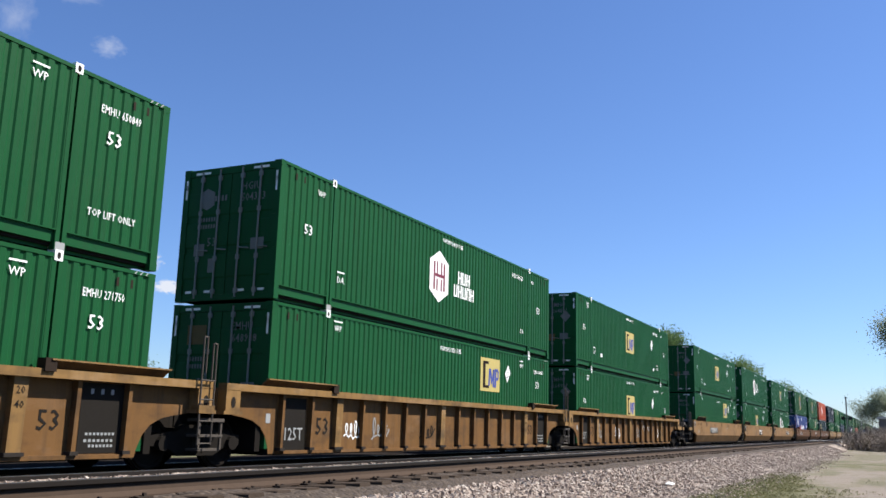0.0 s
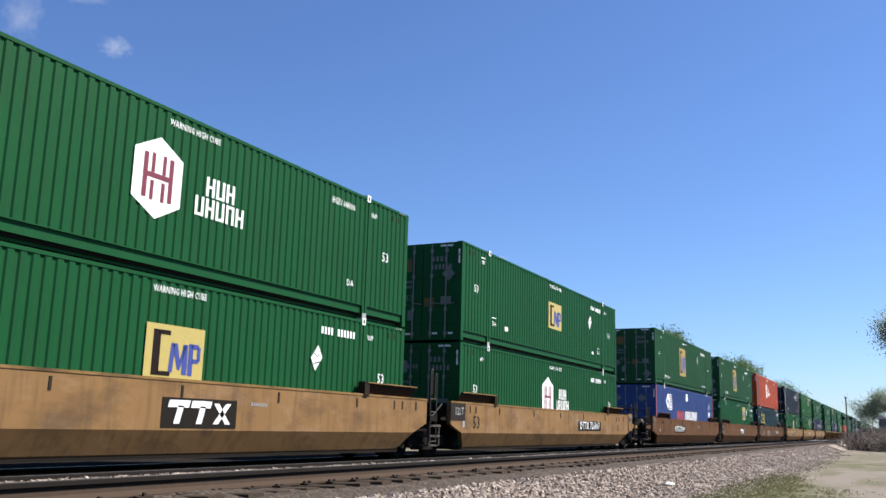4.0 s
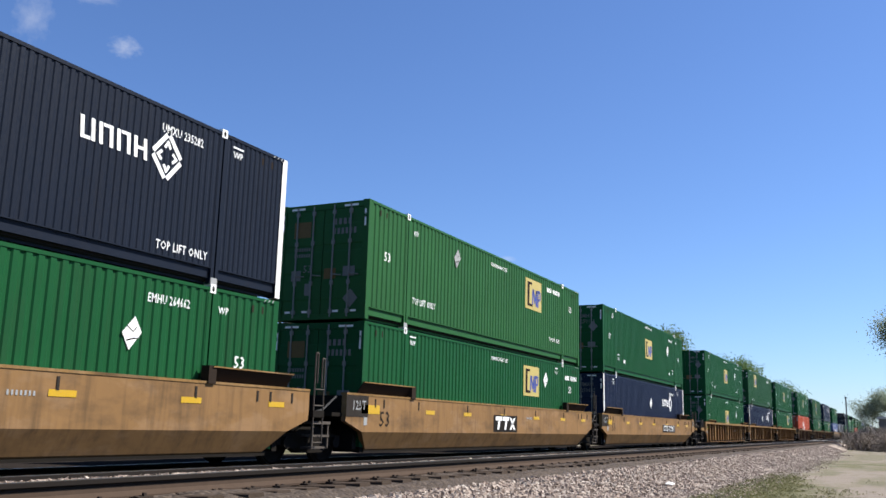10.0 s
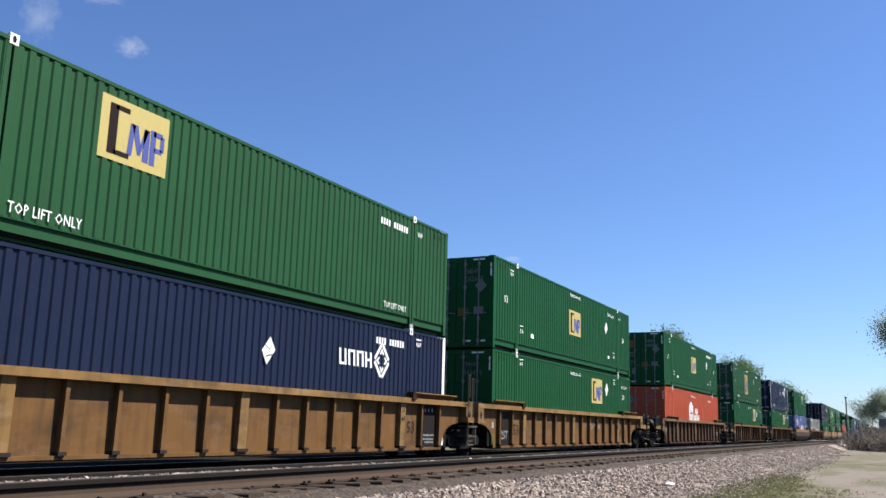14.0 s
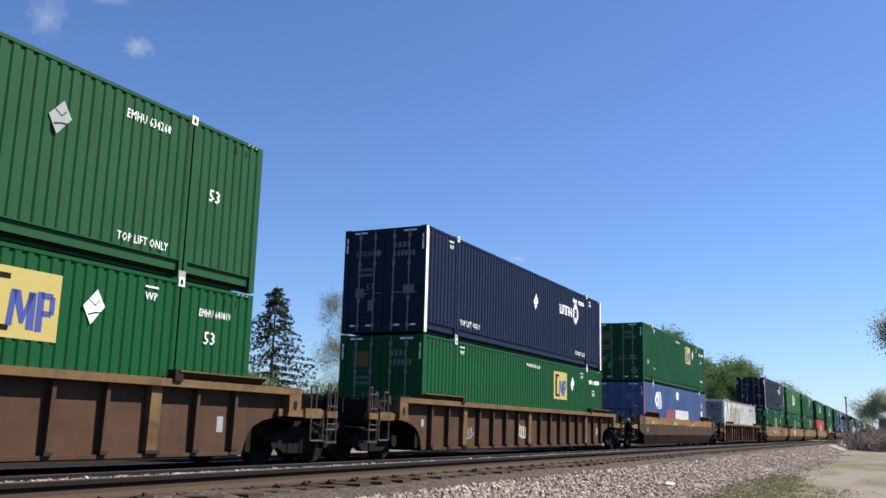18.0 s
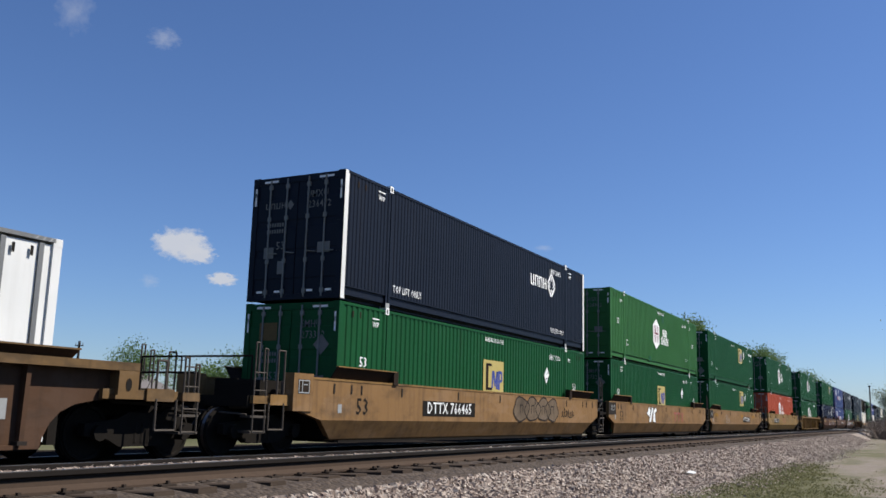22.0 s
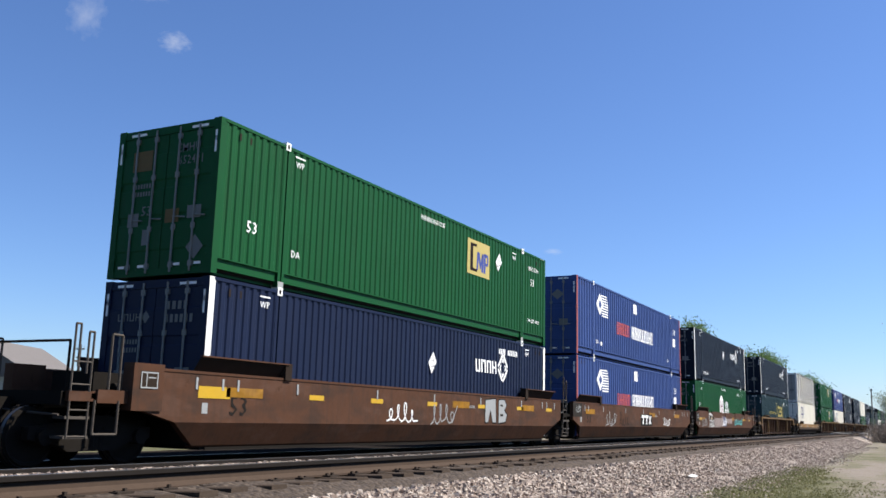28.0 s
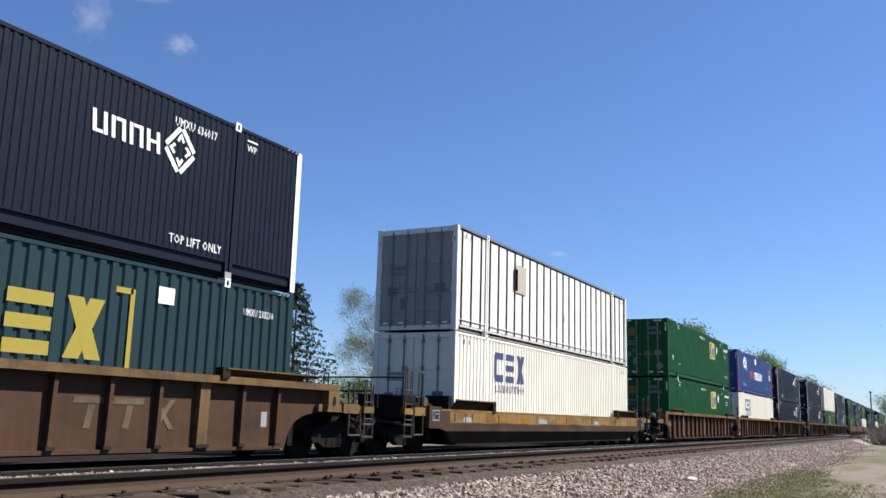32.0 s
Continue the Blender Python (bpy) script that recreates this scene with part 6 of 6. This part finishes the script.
brs = np.random.RandomState(8)
brush("dry_brush", "tangle of dry leafless brush beside the track", [(brs.uniform(-2.9, 1.8), brs.uniform(84, 104), brs.uniform(1.2, 2.2)) for i in range(110)], 9)
brush("dry_brush", "dry leafless brush along the track in the distance", [(brs.uniform(-4.6, -3.2), brs.uniform(112, 190), brs.uniform(1.2, 2.0)) for i in range(60)], 10)


def grass():
    rs = np.random.RandomState(17)
    y = 9 + 42 * rs.uniform(0, 1, 90000) ** 1.3
    x = rs.uniform(-3.9, 1.6, 90000)
    inside = np.maximum(np.minimum(3.4 - 0.206 * y - x, 0.35 * (31.5 - y)), 0.2 * (6.0 - np.abs(y - 44)))
    p = np.stack([x, y, np.full(90000, GROUND_Z)], 1)
    inside[y > 32] = -9
    keep = [0.45 * f + 0.9 * noise.noise(Vector((a * 0.9, b * 0.6, 2))) + 0.5 * noise.noise(Vector((a * 3.1, b * 1.9, 5))) > r for (a, b, c), f, r in zip(p, np.minimum(inside, 1.2), rs.uniform(-0.1, 0.7, 90000))]
    p = p[np.array(keep)]
    n = len(p)
    h, w, q = rs.uniform(0.015, 0.06, n), rs.uniform(0.008, 0.022, n), rs.uniform(0, 6.283, n)
    d = np.stack([np.cos(q) * w, np.sin(q) * w, np.zeros(n)], 1)
    tip = p + np.stack([rs.normal(size=n) * 0.05, rs.normal(size=n) * 0.05, h], 1)
    v = np.stack([p - d, p + d, tip], 1)
    me = bpy.data.meshes.new("grass")
    me.from_pydata(v.reshape(-1, 3).tolist(), [], np.arange(3 * n).reshape(-1, 3).tolist())
    me.materials.append(LEAF_GRASS)
    tagged(new("grass", me), "short spring grass and weeds beside the ballast", "grass", kind="stuff")


grass()

# ---- far things: shed, poles, crossing, houses, clouds ----
SHED = plain("grey_sheet_metal", (0.1194, 0.1194, 0.1253), 0.6, 0.2, 4)
ROOF_WHITE = plain("white_roof_edge", (0.4476, 0.4476, 0.4357), 0.6, 0, 4)
POLE = plain("dark_creosoted_wood", (0.0418, 0.0328, 0.0268), 0.9, 0, 5)
HOUSE_WALL = plain("pale_house_siding", (0.3581, 0.3581, 0.3402), 0.8, 0, 3)
HOUSE_ROOF = plain("grey_roof_shingles", (0.1194, 0.1074, 0.1015), 0.9, 0, 3)
GLASS_DARK = plain("dark_window_glass", (0.0179, 0.0209, 0.0268), 0.15, 0, 3, 0.1, 0)


def shed():
    root = thing("metal_shed", pose(0.6, 121, GROUND_Z - 0.02), "small grey metal shed with a white roof edge", "shed")
    part("walls", Solid().box(-2.35, 2.35, -2.5, 2.5, 0, 3.3), SHED, root)
    part("roof", Solid().box(-2.5, 2.5, -2.7, 2.7, 3.3, 3.55), ROOF_WHITE, root, "white roof edge")
    part("door", Solid().box(0.6, 1.6, -2.54, -2.5, 0, 2.1), HOUSE_WALL, root)


def utility_pole(x, y, h, arms=1):
    root = thing("utility_pole", pose(x, y, GROUND_Z - 0.02), "dark wooden utility pole with a crossarm", "utility pole", "poles")
    part("pole", Solid().rod((0, 0, -0.3), (0, 0, h), 0.17, 0.11, n=10), POLE, root)
    for i in range(arms):
        z = h - 0.5 - 0.9 * i
        arm = part("crossarm", Solid().box(-0.55, 0.55, -0.05, 0.05, z, z + 0.1), POLE, root)
        for dx in (-0.48, 0.48):
            part("insulator", Solid().rod((dx, 0, z + 0.13), (dx, 0, z + 0.3), 0.05, 0.03, n=6), GALV, arm)


def crossing_signal(x, y, h):
    root = thing("crossing_signal", pose(x, y, GROUND_Z - 0.02), "railway crossing signal mast with black light targets", "signal")
    part("mast", Solid().rod((0, 0, -0.2), (0, 0, h), 0.065, n=8), GALV, root)
    part("light_arm", Solid().box(-0.42, 0.42, -0.05, 0.05, 2.96, 3.04), STEEL_DARK, root)
    for dx in (-0.36, 0.36):
        part("light_target", Solid().rod((dx, -0.1, 3.0), (dx, 0.05, 3.0), 0.19, n=14), RUBBER, root, "round black signal target")
    part("bell", Solid().rod((0, 0, h), (0, 0, h + 0.15), 0.16, 0.05, n=8), STEEL_DARK, root)


def house(x, y, turn, w, d, h, rise):
    root = thing("house", pose(x, y, GROUND_Z - 0.02, 0, 0, turn), "small pale house with a grey shingle roof", "house", "houses behind the track")
    part("walls", Solid().box(-w / 2, w / 2, -d / 2, d / 2, -0.2, h), HOUSE_WALL, root)
    part("roof", Solid().prism([(-w / 2 - 0.4, -d / 2 - 0.4, h), (w / 2 + 0.4, -d / 2 - 0.4, h), (0, -d / 2 - 0.4, h + rise)], (0, d + 0.8, 0)), HOUSE_ROOF, root, "grey gable roof")
    for dx in (-w / 4, w / 4):
        f = part("window", Solid().box(dx - 0.55, dx + 0.55, -d / 2 - 0.05, -d / 2 + 0.02, 1.0, 2.3), ROOF_WHITE, root)
        part("pane", Solid().box(dx - 0.45, dx + 0.45, -d / 2 - 0.07, -d / 2 - 0.045, 1.1, 2.2), GLASS_DARK, f)
    for dy in (-d / 4, d / 4):
        f = part("window", Solid().box(w / 2 - 0.02, w / 2 + 0.05, dy - 0.5, dy + 0.5, 1.0, 2.3), ROOF_WHITE, root)
        part("pane", Solid().box(w / 2 + 0.045, w / 2 + 0.07, dy - 0.4, dy + 0.4, 1.1, 2.2), GLASS_DARK, f)


shed()
utility_pole(*polar(-49.9, 95), 7.3)
utility_pole(*polar(-44.0, 120), 7.5)
crossing_signal(-4.4, 101, 5.0)
crossing_signal(-16.5, 110, 4.6)
house(*polar(-53.6, 84), 30, 9, 12, 3.4, 3.0)
house(*polar(-48.0, 110), 10, 10, 9, 3.0, 2.4)
house(*polar(-36.0, 120), 20, 9, 12, 3.0, 2.6)
tagged(new("crossing_road", Solid().box(-8.6, -5.3, 104, 113, 0.0, 0.3).box(-5.3, -3.3, 104, 113, -0.4, 0.2).box(-3.3, 60, 104, 113, -0.6, GROUND_Z + 0.06).mesh("crossing_road", ASPHALT)), "pale asphalt road crossing the tracks", "road", kind="structure")
litter = new("litter", Solid().prism([(0, 0, 0), (0.15, 0.03, 0.02), (0.18, 0.1, 0.03), (0.05, 0.12, 0.0)], (0.02, -0.03, 0.05)).mesh("litter", INK_WHITE))
litter.matrix_world = pose(-4.25, 18.6, -0.16, 30, 20, 0)
tagged(litter, "scrap of white litter on the ballast", "litter")


def cloud_material(seed, edge):
    m = bpy.data.materials.new("thin_white_cloud")
    m.use_nodes = True
    t = m.node_tree
    t.nodes.remove(t.nodes["Principled BSDF"])
    out = t.nodes["Material Output"]
    tc = t.nodes.new("ShaderNodeTexCoord")
    gr = t.nodes.new("ShaderNodeTexGradient")
    gr.gradient_type = "SPHERICAL"
    link(t, tc.outputs["Object"], gr.inputs["Vector"])
    n = noise_node(t, 2.3 + seed * 0.1, 6, 0.6)
    mul, cut = t.nodes.new("ShaderNodeMath"), t.nodes.new("ShaderNodeMath")
    mul.operation, cut.operation = "MULTIPLY_ADD", "SUBTRACT"
    link(t, n, mul.inputs[0])
    mul.inputs[1].default_value, cut.inputs[1].default_value = 1.25, 0.7
    link(t, gr.outputs["Fac"], mul.inputs[2])
    link(t, mul.outputs[0], cut.inputs[0])
    fac = ramp(t, cut.outputs[0], ((0.06, (0,) * 3), (0.12 + 0.3 / edge, (min(1, edge),) * 3)))
    em, tr, mx = t.nodes.new("ShaderNodeEmission"), t.nodes.new("ShaderNodeBsdfTransparent"), t.nodes.new("ShaderNodeMixShader")
    em.inputs["Color"].default_value, em.inputs["Strength"].default_value = (0.86, 0.9, 1.0, 1), 0.46
    link(t, fac, mx.inputs[0])
    link(t, tr.outputs[0], mx.inputs[1])
    link(t, em.outputs[0], mx.inputs[2])
    link(t, mx.outputs[0], out.inputs["Surface"])
    return m


CLOUD_SOFT, CLOUD_FIRM, CLOUD_MILD = cloud_material(1, 0.27), cloud_material(2, 0.95), cloud_material(5, 0.36)
clouds = []


def cloud(az, el, w, h, firm, dist=2600):
    p = Vector((math.sin(radians(az)) * math.cos(radians(el)), math.cos(radians(az)) * math.cos(radians(el)), math.sin(radians(el)))) * dist
    s = Solid()
    n = 24
    s.v = [(0, 0, 0)] + [(math.cos(6.28319 * i / n), math.sin(6.28319 * i / n), 0) for i in range(n)]
    s.f = [(0, i + 1, (i + 1) % n + 1) for i in range(n)]
    ob = new("cloud", s.mesh("cloud", CLOUD_MILD if firm == 2 else CLOUD_FIRM if firm else CLOUD_SOFT))
    ob.matrix_world = look(p, (0, 0, 0))
    ob.scale = (w, h, 1)
    ob.visible_shadow = False
    tagged(ob, "small white fair-weather cloud" if firm else "thin wispy white cloud", "cloud", "clouds")
    clouds.append((ob, p))


cloud(-48.7, 21.8, 52, 36, 2)
cloud(-46.6, 9.9, 92, 58, True)
cloud(-45.5, 9.3, 60, 34, True)
cloud(-43.9, 7.9, 50, 24, True)
cloud(-48.2, 7.5, 34, 24, False)
cloud(-54.2, 22.6, 60, 75, False)
cloud(-51.0, 24.4, 90, 30, False)
cloud(-23.4, 10.6, 36, 12, False)


# ---- movement ----
def motions():
    """The train rolls towards the camera at about 18.5 m/s; the clouds drift."""
    way = ((0, -0.01), (1, 18.17), (2, 36.39), (3, 54.65), (4, 72.93), (5, 91.25), (6, 109.6), (7, 127.98), (8, 146.4), (9, 164.84), (10, 183.31),
           (11, 201.81), (12, 220.34), (13, 238.89), (14, 257.48), (15, 276.09), (16, 294.72), (17, 313.39), (18, 332.07), (19, 350.79), (20, 369.52), (21, 388.28),
           (22, 407.06), (23, 425.87), (24, 444.69), (25, 463.54), (26, 482.41), (27, 501.3), (28, 520.21), (29, 539.2), (30, 557.8), (31, 576.97), (32, 596.15))
    for ob, u, z in movers:
        walk(ob, [(t, pose(TRAIN_X, u - s, z)) for t, s in way])
    for ob, p in clouds:
        right = Vector((p.y, -p.x, 0)).normalized()
        turn = look(p, (0, 0, 0)).to_3x3().to_4x4()
        rise = Vector((0, 0, 0.75 if p.z > 500 else 0.0))
        walk(ob, [(t, Matrix.Translation(p + (right * 4.0 + rise) * t) @ turn) for t in (0, 32)])


motions()
